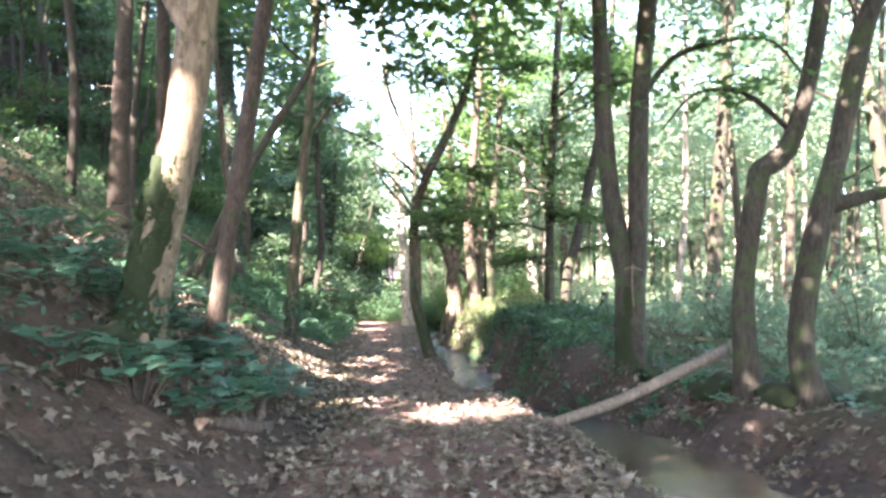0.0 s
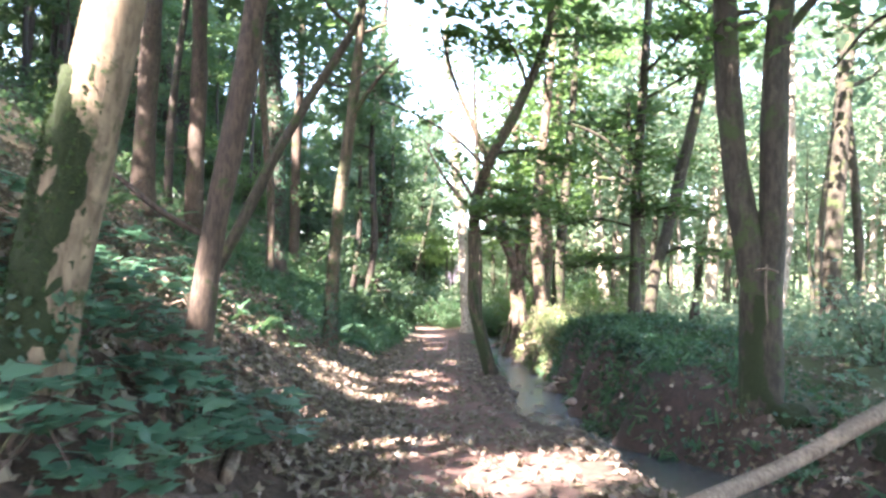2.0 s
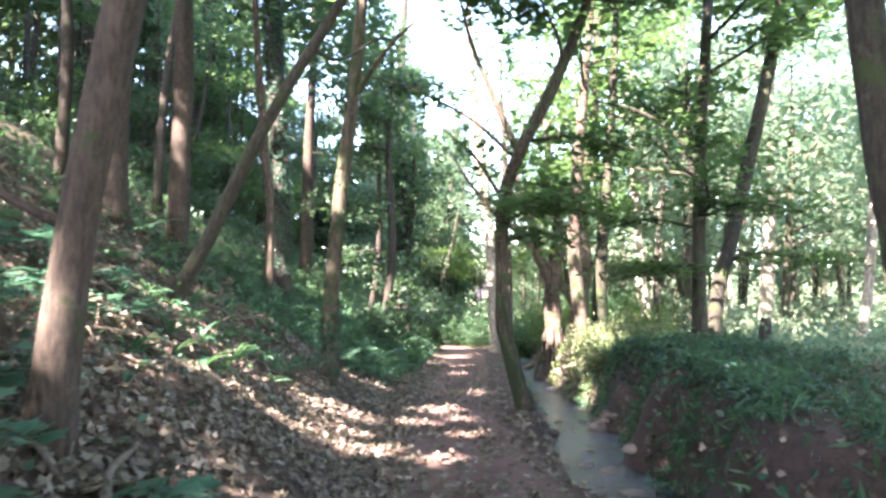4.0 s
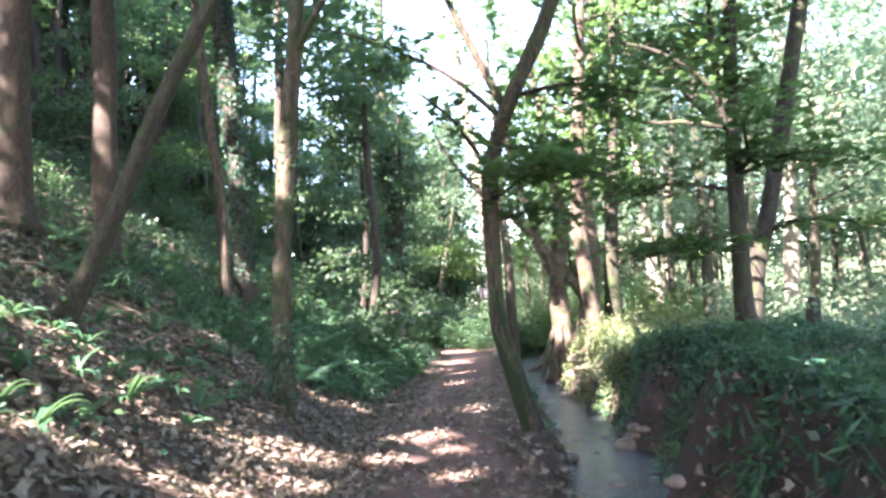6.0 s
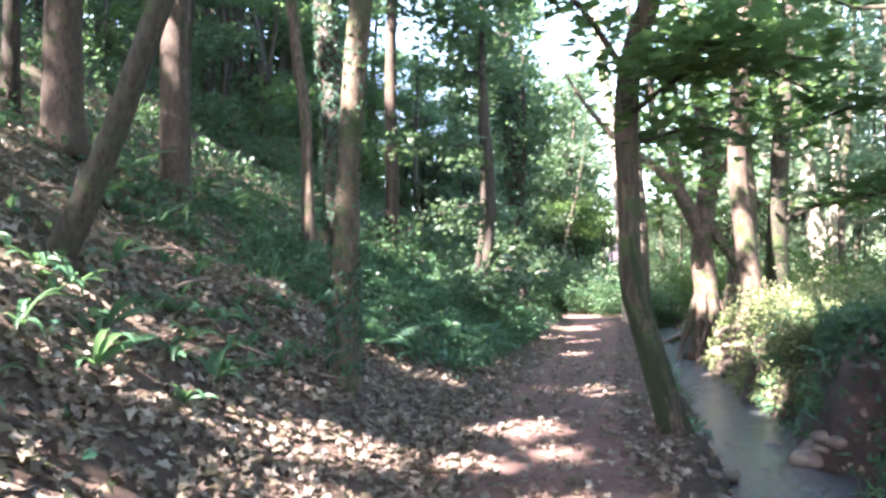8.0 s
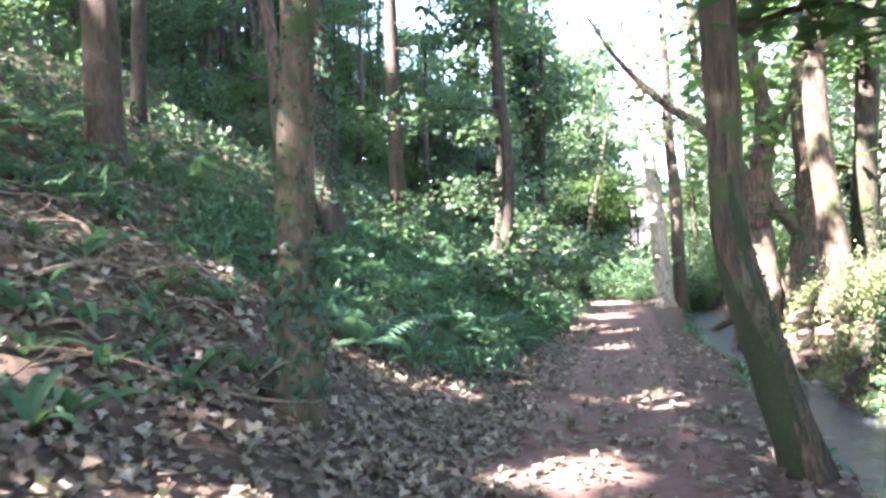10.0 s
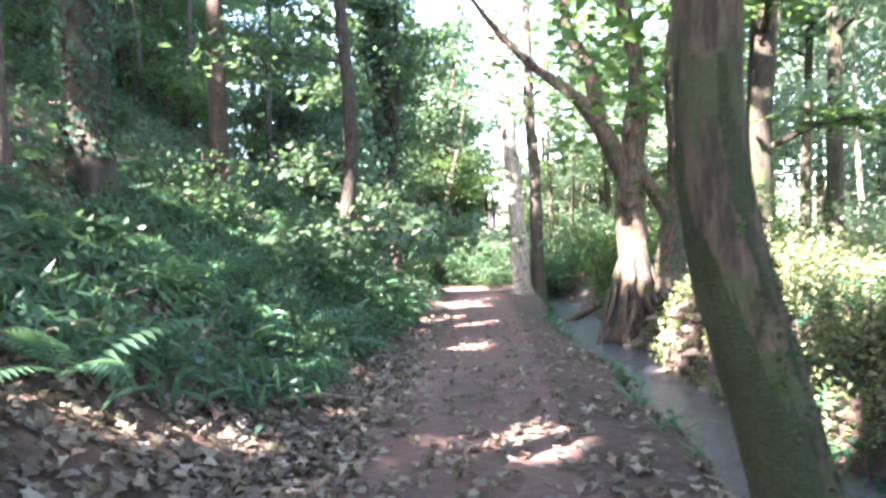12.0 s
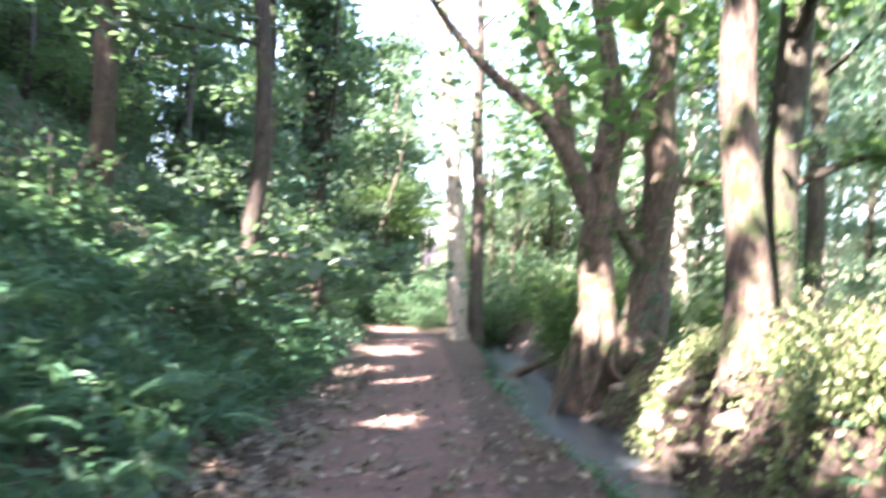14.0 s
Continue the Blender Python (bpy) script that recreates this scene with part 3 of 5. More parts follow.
snag = [tube([(3.02, 11.24, 1.55, 0.012), (3.0, 11.22, 1.25, 0.014), (3.03, 11.23, 0.85, 0.007)], (3.02, 11.24, 1.2), 6, 0.1, 0.1), tube([(2.88, 11.25, 1.47, 0.010), (3.0, 11.22, 1.5, 0.018), (3.16, 11.24, 1.46, 0.008)], (3.02, 11.24, 1.2), 6, 0.1, 0.1)]
snag_twig = new("dead_twig", joined("dead_twig", snag))
snag_twig.location = (3.02, 11.24, 1.2)
snag_twig.data.materials.append(DEAD_WOOD)
tagged(snag_twig, "small pale broken twig caught in a tree's fork", "twig")
tree("slender_tree", [(2.75, 18.2, 0.40, 0.135), (2.76, 18.2, 3.2, 0.108), (2.91, 18.2, 5.9, 0.095), (3.05, 18.2, 8.5, 0.085)], BARK_GREY, "slender straight tree on top of the stream bank",
     limbs=[[(2.77, 18.2, 3.0, 0.045), (2.45, 18.0, 4.0, 0.04), (1.7, 17.9, 4.55, 0.03), (0.9, 17.8, 4.75, 0.012)],
            [(2.75, 18.2, 1.9, 0.04), (2.0, 18.0, 1.75, 0.03), (1.2, 17.9, 1.55, 0.012)], [(2.76, 18.2, 2.5, 0.035), (1.9, 18.5, 2.7, 0.025), (1.1, 18.8, 2.5, 0.01)], [(2.76, 18.2, 2.7, 0.035), (3.4, 17.7, 2.9, 0.025), (4.2, 17.3, 2.7, 0.01)], [(2.78, 18.2, 3.6, 0.05), (2.6, 18.2, 4.3, 0.05), (2.58, 18.2, 5.4, 0.03)]],
     seed=13, top=11, auto=8, auto_from=0.2, leaf=LEAF_MAPLE, leaf_n=3800, flare=0.6)
tree("leaning_tree", [(3.50, 20.5, 0.5, 0.16), (3.62, 20.5, 1.4, 0.14), (4.04, 20.5, 3.03, 0.145), (4.86, 20.5, 6.9, 0.13)], BARK_GREY, "tree leaning away over the far bank",
     limbs=[[(3.75, 20.5, 2.0, 0.05), (4.4, 20.3, 2.2, 0.035), (5.6, 20.1, 2.0, 0.015)]], seed=14, top=11, auto=9, auto_from=0.22, leaf=LEAF_MAPLE, leaf_n=3200)
tree("crooked_tree", [(3.87, 9.0, -0.15, 0.17), (3.82, 9.0, 1.15, 0.135), (4.02, 9.0, 2.5, 0.13), (4.10, 9.0, 2.75, 0.135), (4.42, 9.0, 3.0, 0.125), (4.69, 9.0, 3.83, 0.109), (4.9, 9.0, 4.93, 0.105)], BARK_GREY,
     "crooked grey tree with a kink in its stem", limbs=[[(4.5, 9.0, 3.2, 0.04), (3.9, 9.1, 3.75, 0.035), (3.3, 9.2, 3.75, 0.02), (2.9, 9.3, 3.3, 0.012)]], seed=15, top=10, auto=4, leaf=LEAF_MAPLE, leaf_n=500, flare=0.5)
tree("crooked_tree", [(4.52, 8.6, -0.2, 0.2), (4.34, 8.6, 0.6, 0.15), (4.58, 8.6, 1.98, 0.145), (4.83, 8.6, 2.88, 0.131), (5.12, 8.6, 4.2, 0.125), (5.35, 8.6, 4.9, 0.115)], BARK_GREY,
     "bowed grey tree with a stout side branch", limbs=[[(4.72, 8.6, 2.22, 0.095), (5.15, 8.6, 2.33, 0.083), (5.64, 8.6, 2.45, 0.07), (6.6, 8.6, 2.7, 0.04)]], seed=16, top=10, auto=4, leaf=LEAF_MAPLE, leaf_n=500, flare=0.5)
tree("streamside_tree", [(-0.27, 17.6, -0.72, 0.155), (-0.51, 17.6, 0.04, 0.13), (-0.70, 17.6, 0.8, 0.12), (-0.73, 17.6, 1.6, 0.114), (-0.70, 17.6, 2.88, 0.12), (-0.40, 17.6, 3.85, 0.115), (0.18, 17.6, 5.04, 0.11)], BARK_STREAM,
     "bowed brown tree standing between path and stream",
     limbs=[[(-0.44, 17.6, 3.8, 0.07), (-0.8, 17.6, 4.6, 0.06), (-1.3, 17.7, 5.8, 0.04), (-1.6, 17.8, 7.0, 0.02)], [(-0.72, 17.6, 2.95, 0.04), (-1.2, 17.5, 3.7, 0.03), (-1.9, 17.4, 4.3, 0.012)], [(-0.5, 17.6, 3.7, 0.045), (-1.3, 17.5, 4.4, 0.032), (-2.4, 17.4, 4.95, 0.018), (-3.3, 17.3, 5.2, 0.008)],
            [(-0.3, 17.6, 4.0, 0.045), (0.5, 17.3, 4.0, 0.03), (1.4, 17.0, 3.7, 0.012)], [(-0.6, 17.6, 3.3, 0.035), (0.2, 17.9, 3.2, 0.025), (1.1, 18.1, 2.7, 0.01)],
            [(-0.74, 17.6, 2.5, 0.03), (0.0, 16.7, 2.75, 0.022), (0.75, 15.9, 2.5, 0.008)], [(-0.75, 17.6, 2.2, 0.025), (0.0, 17.9, 2.4, 0.02), (0.7, 18.3, 2.2, 0.008)], [(-0.72, 17.6, 2.9, 0.03), (-0.25, 16.7, 2.8, 0.02), (0.0, 15.7, 2.62, 0.008)]],
     seed=17, top=10, auto=5, auto_from=0.5, leaf=LEAF_MAPLE, leaf_n=3700, flare=0.35)
tree("old_pollard", [(0.53, 29.5, -1.1, 0.46), (0.50, 29.5, -0.2, 0.31), (0.45, 29.5, 1.3, 0.255), (0.58, 29.5, 2.6, 0.23), (0.61, 29.5, 3.8, 0.165), (0.36, 29.5, 5.2, 0.145)], BARK_OLD,
     "gnarled old tree with a knotted, bare-scarred stem",
     limbs=[[(0.45, 29.5, 1.5, 0.2), (0.08, 29.5, 2.4, 0.19), (-0.48, 29.5, 3.25, 0.145), (-1.5, 29.5, 4.1, 0.09), (-2.4, 29.5, 5.15, 0.06), (-3.1, 29.5, 6.3, 0.03)],
            [(-0.05, 29.5, 2.6, 0.16), (-0.3, 29.5, 3.9, 0.15), (-0.72, 29.5, 4.8, 0.115), (-0.8, 29.5, 6.5, 0.08)],
            [(0.6, 29.5, 2.5, 0.10), (0.95, 29.4, 3.3, 0.08), (1.5, 29.4, 4.4, 0.05)]], seed=18, top=9, auto=4, flare=0.5, rough=0.12)
tree("old_tree", [(1.2, 29.6, -0.5, 0.40), (1.42, 29.6, 1.0, 0.285), (1.5, 29.6, 2.4, 0.275), (1.38, 29.6, 3.9, 0.24), (1.55, 29.6, 5.3, 0.23)], BARK_OLD, "rugged brown old tree on the stream bank",
     limbs=[[(1.25, 29.55, 0.9, 0.15), (0.85, 29.5, 1.5, 0.135), (0.52, 29.5, 2.15, 0.11)], [(1.5, 29.6, 2.6, 0.08), (2.0, 29.5, 2.3, 0.06), (2.5, 29.4, 2.35, 0.03)]], seed=19, top=12, auto=5, flare=0.5, rough=0.1, leaf=LEAF_MAPLE, leaf_n=500)
tree("old_tree", [(1.12, 24.6, -0.2, 0.25), (1.08, 24.6, 0.72, 0.215), (0.98, 24.6, 1.68, 0.175), (0.90, 24.6, 2.6, 0.175), (0.91, 24.6, 3.5, 0.17), (1.1, 24.6, 6, 0.14)], BARK_OLD,
     "stout sunlit tree with reddish bark on the bank", seed=20, top=13, auto=7, auto_from=0.3, flare=0.5, leaf=LEAF_MAPLE, leaf_n=1500)
tree("old_tree", [(1.66, 25.4, 0.3, 0.22), (1.66, 25.4, 1.6, 0.185), (1.74, 25.4, 2.8, 0.17), (1.8, 25.4, 3.7, 0.165)], BARK_GREY, "grey tree with mossy foot close beside a sunlit one",
     limbs=[[(1.75, 25.4, 1.75, 0.05), (2.6, 25.2, 2.1, 0.04), (3.6, 25.0, 2.0, 0.02)]], seed=21, top=13, auto=9, auto_from=0.25, flare=0.6, leaf=LEAF_MAPLE, leaf_n=2600)
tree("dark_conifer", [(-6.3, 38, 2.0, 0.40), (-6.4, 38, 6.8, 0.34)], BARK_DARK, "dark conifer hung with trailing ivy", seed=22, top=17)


# ---- woods behind ----
def wood_tree(name, label, height, r, material, leaf, n, low, spread, size, group, seed, layered=False, category="tree", boughs=8):
    """A whole woodland tree standing at the origin, to be copied."""
    sway = rng.normal(size=(4, 2)) * 0.15
    trunk = [(0, 0, -0.4, r * 1.15), (sway[0][0], sway[0][1], height * 0.25, r), (sway[1][0], sway[1][1], height * 0.6, r * 0.75), (sway[2][0], sway[2][1], height, r * 0.15)]
    e = thing(name, (0, 0, 0), label, category, group)
    part("trunk", tube_mesh("trunk", trunk, (0, 0, 0), 8, 1.0, 0.05, 0.4, seed), material, e)
    mids = []
    for k in range(boughs):
        f = rng.uniform(low, 0.97)
        s = along(trunk, f, min(1, f + 0.02), 1)[0]
        reach = spread * (1.1 - 0.75 * (f if layered else abs(f - 0.55)))
        li = limb_from(s, k * 2.4, reach * rng.uniform(0.6, 1.1), rng.uniform(-0.15, 0.1) if layered else rng.uniform(0.1, 0.6), max(0.012, s[3] * 0.4))
        part("limb", tube_mesh("limb", li, (0, 0, 0), 4, 0.9, 0.0), material, e)
        mids.append(along(li, 0.25, 1.0, 8)[:, :3])
    P = spray_points(np.vstack(mids), n, spread * 0.19, 0.35)
    tagged(part("crown", leaves_mesh("crown", P, size, KITE, 0.55, droop=0.3), leaf, e), kind="stuff")
    return e


def shrub(name, label, leaf, n, height, width, size, group, seed):
    e = thing(name, (0, 0, 0), label, "shrub", group)
    stems, mids = [], []
    for k in range(9):
        a = k * 2.4 + seed
        d = rng.uniform(0.2, 0.5) * width
        li = [(0.06 * math.cos(a), 0.06 * math.sin(a), -0.1, 0.018), (d * 0.5 * math.cos(a), d * 0.5 * math.sin(a), height * 0.5, 0.012), (d * math.cos(a), d * math.sin(a), height * rng.uniform(0.7, 1.0), 0.005)]
        stems.append(tube(li, (0, 0, 0), 4, 0.6, 0.0))
        mids.append(along(li, 0.25, 1.0, 7)[:, :3])
    tagged(part("brushwood", joined("brushwood", stems), WET_WOOD, e), kind="stuff")
    P = spray_points(np.vstack(mids), n, width * 0.13, 0.6)
    P[:, 2] = np.maximum(P[:, 2], 0.03)
    tagged(part("foliage", leaves_mesh("foliage", P, size, KITE, 0.5, droop=0.25), leaf, e), kind="stuff")
    return e


def crown_blocks(x, y, low, high, width):
    """Whether a crown that stands there would shut a gap."""
    z0 = land_z(x, y)
    for c, r in zip(GAP_AT, GAP_R):
        for h in np.linspace(z0 + low, z0 + high, 6):
            t = (h - c[2]) / SUN[2]
            if t > 1.0:
                p = c + SUN * t
                if math.hypot(p[0] - x, p[1] - y) < width + r:
                    return True
    return False


def scatter(makers, n, xr, yr, apart, ok, scale=(0.8, 1.25), sink=0.0):
    placed, tries = [], 0
    while len(placed) < n and tries < n * 60:
        tries += 1
        x, y = rng.uniform(*xr), rng.uniform(*yr)
        if not ok(x, y) or any((x - a) ** 2 + (y - b) ** 2 < apart ** 2 for a, b in placed):
            continue
        placed.append((x, y))
        m = pose(x, y, land_z(x, y) - sink, rng.normal() * 3, rng.normal() * 3, rng.uniform(0, 360)) @ Matrix.Scale(rng.uniform(*scale), 4)
        src = makers[len(placed) % len(makers)]
        copy_thing(src, m)
    for src in makers:
        for o in (*src.children_recursive, src):
            bpy.data.objects.remove(o)


def off_path(x, y, d=2.0):
    return abs(x - path_middle(y)) > d and abs(x - stream_middle(y)) > 1.0


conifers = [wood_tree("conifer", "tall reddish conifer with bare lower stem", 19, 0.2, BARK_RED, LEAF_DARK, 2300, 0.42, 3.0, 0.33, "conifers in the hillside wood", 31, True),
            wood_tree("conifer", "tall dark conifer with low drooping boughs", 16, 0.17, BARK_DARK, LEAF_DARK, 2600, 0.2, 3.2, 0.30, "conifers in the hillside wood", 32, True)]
scatter(conifers, 54, (-34, -5.5), (10, 62), 2.1, lambda x, y: off_path(x, y, 4.5) and not (x > -9.5 and y < 36) and not crown_blocks(x, y, 5, 16, 0.7), (0.75, 1.15))
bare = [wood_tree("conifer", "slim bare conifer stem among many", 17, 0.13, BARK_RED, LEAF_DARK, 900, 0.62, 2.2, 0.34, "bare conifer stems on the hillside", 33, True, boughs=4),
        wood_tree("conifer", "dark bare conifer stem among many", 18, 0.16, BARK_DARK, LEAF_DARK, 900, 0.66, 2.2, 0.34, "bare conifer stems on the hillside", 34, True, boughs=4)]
scatter(bare, 44, (-24, -8.6), (11, 44), 1.2, lambda x, y: not crown_blocks(x, y, 2, 15, 0.3), (0.7, 1.1))
broad = [wood_tree("woodland_tree", "sunlit broadleaf tree in the open wood", 13, 0.16, BARK_GREY, LEAF_SUNLIT, 2500, 0.10, 4.6, 0.26, "broadleaf trees beyond the stream", 41),
         wood_tree("woodland_tree", "slender young broadleaf tree in the open wood", 9, 0.09, BARK_GREY, LEAF_SUNLIT, 2000, 0.08, 3.4, 0.22, "broadleaf trees beyond the stream", 42)]
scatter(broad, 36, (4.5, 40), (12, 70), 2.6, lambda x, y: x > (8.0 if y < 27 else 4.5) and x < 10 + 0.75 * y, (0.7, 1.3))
# Trees mostly out of view, added to keep skylight off the ford.
start = [wood_tree("woodland_tree", "leafy broadleaf tree mostly out of view, added to shade the ford", 13, 0.18, BARK_GREY, LEAF_MAPLE, 3000, 0.18, 4.4, 0.26, "broadleaf trees round the ford", 47)]
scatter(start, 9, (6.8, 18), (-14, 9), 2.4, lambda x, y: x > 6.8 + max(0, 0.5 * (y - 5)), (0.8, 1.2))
tall = [wood_tree("woodland_tree", "tall sunlit broadleaf tree at the back of the open wood", 21, 0.24, BARK_SUNLIT, LEAF_SUNLIT, 3600, 0.16, 6.0, 0.40, "tall trees beyond the clearing", 43, boughs=11),
        wood_tree("woodland_tree", "tall pale-stemmed tree with open crown", 18, 0.17, BARK_OLD, LEAF_SUNLIT, 3000, 0.12, 5.0, 0.36, "tall trees beyond the clearing", 44, boughs=10)]
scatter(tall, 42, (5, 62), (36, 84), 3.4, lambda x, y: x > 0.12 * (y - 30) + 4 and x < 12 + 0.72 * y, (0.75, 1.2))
poles = [wood_tree("woodland_tree", "bare sunlit pole of a young tree in the clearing", 14, 0.11, BARK_SUNLIT, LEAF_SUNLIT, 700, 0.6, 2.6, 0.24, "young poles in the clearing", 45, boughs=5),
         wood_tree("woodland_tree", "dark bare pole of a young tree in the clearing", 13, 0.12, BARK_GREY, LEAF_SUNLIT, 700, 0.55, 2.6, 0.24, "young poles in the clearing", 46, boughs=5)]
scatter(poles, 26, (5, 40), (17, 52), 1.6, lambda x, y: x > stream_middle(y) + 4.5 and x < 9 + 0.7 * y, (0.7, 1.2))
bend = [wood_tree("woodland_tree", "leafy tree closing the view along the path", 14, 0.17, BARK_DARK, LEAF_MAPLE, 2800, 0.06, 4.2, 0.24, "trees where the path bends", 51)]
scatter(bend, 44, (-24, 9), (54, 76), 2.1, lambda x, y: not -8.5 < x < 0.8, (0.7, 1.15))
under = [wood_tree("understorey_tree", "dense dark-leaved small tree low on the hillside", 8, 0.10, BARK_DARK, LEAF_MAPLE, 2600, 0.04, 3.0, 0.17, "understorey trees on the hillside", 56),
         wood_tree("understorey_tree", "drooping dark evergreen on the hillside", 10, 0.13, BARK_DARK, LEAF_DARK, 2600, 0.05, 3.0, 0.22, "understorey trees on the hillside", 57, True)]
scatter(under, 44, (-17, -5.2), (27, 58), 1.5, lambda x, y: x < path_middle(y) - 2.6 and not crown_blocks(x, y, 1.0, 7, 0.3), (0.7, 1.2))
screen = [shrub("thicket_shrub", "tall leafy thicket where the path bends", LEAF_BRAMBLE, 1500, 2.6, 3.2, 0.17, "thicket closing the path", 66)]
scatter(screen, 46, (-12, 6), (44.5, 54), 1.05, lambda x, y: abs(x - path_middle(y)) > 1.4 and x > path_middle(y) - 6, (0.45, 1.2), 0.1)
margin = [shrub("streamside_shrub", "dark leafy shrub overhanging the stream", LEAF_MAPLE, 1500, 1.7, 2.0, 0.10, "shrubs along the far stream", 63)]
scatter(margin, 22, (0.3, 6), (31, 46), 0.9, lambda x, y: x > stream_middle(y) + 0.75, (0.6, 1.2), 0.05)
ends = [wood_tree("woodland_tree", "sunlit leafy tree beyond the bend", 10, 0.12, BARK_GREY, LEAF_SUNLIT, 2800, 0.05, 3.6, 0.20, "trees beyond the bend", 58)]
scatter(ends, 30, (-12, 10), (48, 60), 1.8, lambda x, y: abs(x - path_middle(y)) > 1.8 and not -6 < x < -1.5, (0.7, 1.15))
low = [wood_tree("woodland_tree", "small leafy tree closing the bend", 9, 0.10, BARK_DARK, LEAF_MAPLE, 2600, 0.05, 3.4, 0.20, "small trees at the bend", 59)]
scatter(low, 24, (-9, 2.5), (49.5, 62), 1.2, lambda x, y: abs(x - path_middle(y)) > 1.8, (0.5, 0.82))
wild = [shrub("thicket_shrub", "tall shrub at the back of the clearing, sunlight painted into its pale leaves", LEAF_SUNLIT, 620, 2.2, 3.4, 0.2, "shrubs at the back of the clearing", 67)]
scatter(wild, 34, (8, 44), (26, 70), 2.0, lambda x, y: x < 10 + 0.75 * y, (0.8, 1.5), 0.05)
thicket = [shrub("thicket_shrub", "green shrub in the undergrowth, sunlight painted into its pale leaves", LEAF_SUNLIT, 620, 1.5, 2.2, 0.145, "shrubs beyond the stream", 61)]
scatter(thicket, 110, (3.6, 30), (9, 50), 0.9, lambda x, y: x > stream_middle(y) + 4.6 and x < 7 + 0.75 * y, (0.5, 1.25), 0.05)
hill = [shrub("hillside_shrub", "dark green bramble shrub on the bank", LEAF_BRAMBLE, 650, 1.2, 1.9, 0.13, "shrubs on the hillside", 62)]
scatter(hill, 54, (-20, -5), (9, 48), 0.9, lambda x, y: x < path_middle(y) - 3.6 and (y > 21 or x < -10.5 or y < 10.5), (0.5, 1.2), 0.05)


# ---- high crowns: mostly unseen leaves added for shade, each given to the nearest tree ----
def shade_canopy(n):
    x, y = rng.uniform(-22, 5.5, n), rng.uniform(-16, 44, n)
    lv = land(x, y)[0]
    z = lv + rng.uniform(7.0, 12.5, n)
    P = np.stack([x, y, z], -1)
    clump = lumps(0.9 * x + 0.3 * z, 0.9 * y - 0.4 * z)
    keep = clear_of_gaps(P, 0.0) & (clump > np.where((y > 25) & (x < -4), -0.08, np.where(x < -14, 0.0, -0.65))) & (x < np.where(y < 11, 5.0, 2.8))
    ahead = (x > path_middle(y) - 2.2) & (y > 19)
    P = P[keep & ~ahead]
    # Extra unseen leaves set sunward of the stream bank, only to shade it.
    bank = np.stack([rng.uniform(1.3, 4.5, 16000), rng.uniform(9, 21, 16000), np.zeros(16000)], -1) + SUN * rng.uniform(10, 16, (16000, 1))
    P = np.vstack([P, bank[clear_of_gaps(bank)]])
    for n, xr, yr, zr in ((7000, (-1.0, 3.2), (25, 34), (4.0, 10.5)), (4200, (-3.4, 1.5), (35, 44), (6.0, 16))):
        x, y = rng.uniform(*xr, n), rng.uniform(*yr, n)
        Q = np.stack([x, y, land(x, y)[0] + rng.uniform(*zr, n)], -1)
        P = np.vstack([P, Q[clear_of_gaps(Q) & (lumps(1.1 * x + 0.5 * Q[:, 2], 0.9 * y - 1.3 * Q[:, 2]) > 0.06)]])
    homes = np.array([(t[-1][0], t[-1][1]) for _, t in CROWN_TREES])
    near = np.argmin(((P[:, None, :2] - homes[None]) ** 2).sum(-1), 1)
    for k, (e, t) in enumerate(CROWN_TREES):
        Q = P[near == k]
        if len(Q) > 20:
            tagged(part("high_crown", leaves_mesh("high_crown", Q - np.array(e.location), 0.30, KITE, 0.6), LEAF_MAPLE if e.name[:4] not in ("coni", "dark") else LEAF_DARK, e), kind="stuff")


# Trees out of view, added to carry shading leaves over the path's start.
for k in range(10):
    hx, hy = (-13.5, -7.5, -12, -6, -14, -9, 3.5, -5, -11, 4.5)[k], (-9, -6, 0, 1, 6, 4, -3, -12, 12, 3)[k]
    if not crown_blocks(hx, hy, 0, 13, 0.8):
        tree("woodland_tree", [(hx, hy, land_z(hx, hy), 0.24), (hx + 0.1, hy, land_z(hx, hy) + 4, 0.2), (hx, hy + 0.1, land_z(hx, hy) + 8, 0.15)], BARK_GREY,
             "tall unseen broadleaf tree added to shade the start of the path", seed=70 + k, top=land_z(hx, hy) + 13, auto=5, sides=9)
shade_canopy(230000)


# ---- ivy and moss on stems ----
def climber(e, trunk, lo, hi, n, size, leaf, spread=1.25, name="ivy", label="glossy climbing ivy", bias=1.0, patch=-9.0, shape=OVAL, towards=None):
    line = smooth_line(trunk, 0.1)
    line = line[(line[:, 2] >= lo) & (line[:, 2] <= hi)]
    i, t = (rng.uniform(size=n) ** bias * (len(line) - 1)).astype(int), rng.uniform(size=(n, 1))
    s = line[i] * (1 - t) + line[i + 1] * t
    a = rng.uniform(0, 6.283, n) if towards is None else towards + rng.normal(size=n) * 0.75
    nor = np.stack([np.cos(a), np.sin(a), 0.35 + 0 * a], -1)
    P = s[:, :3] + nor * (s[:, 3] * rng.uniform(0.95, spread, n))[:, None]
    ok = lumps(2.2 * P[:, 0] + 3 * P[:, 1], 1.6 * P[:, 2]) > patch + 0.35 * (P[:, 2] - lo)
    P, nor = P[ok], nor[ok]
    tagged(part(name, leaves_mesh(name, P - np.array(e.location), size, shape, 0.6, droop=0.6, normals=unit(nor)), leaf, e, label), kind="stuff")


def climbed(x, y):
    return min(CROWN_TREES, key=lambda c: (c[1][0][0] - x) ** 2 + (c[1][0][1] - y) ** 2)


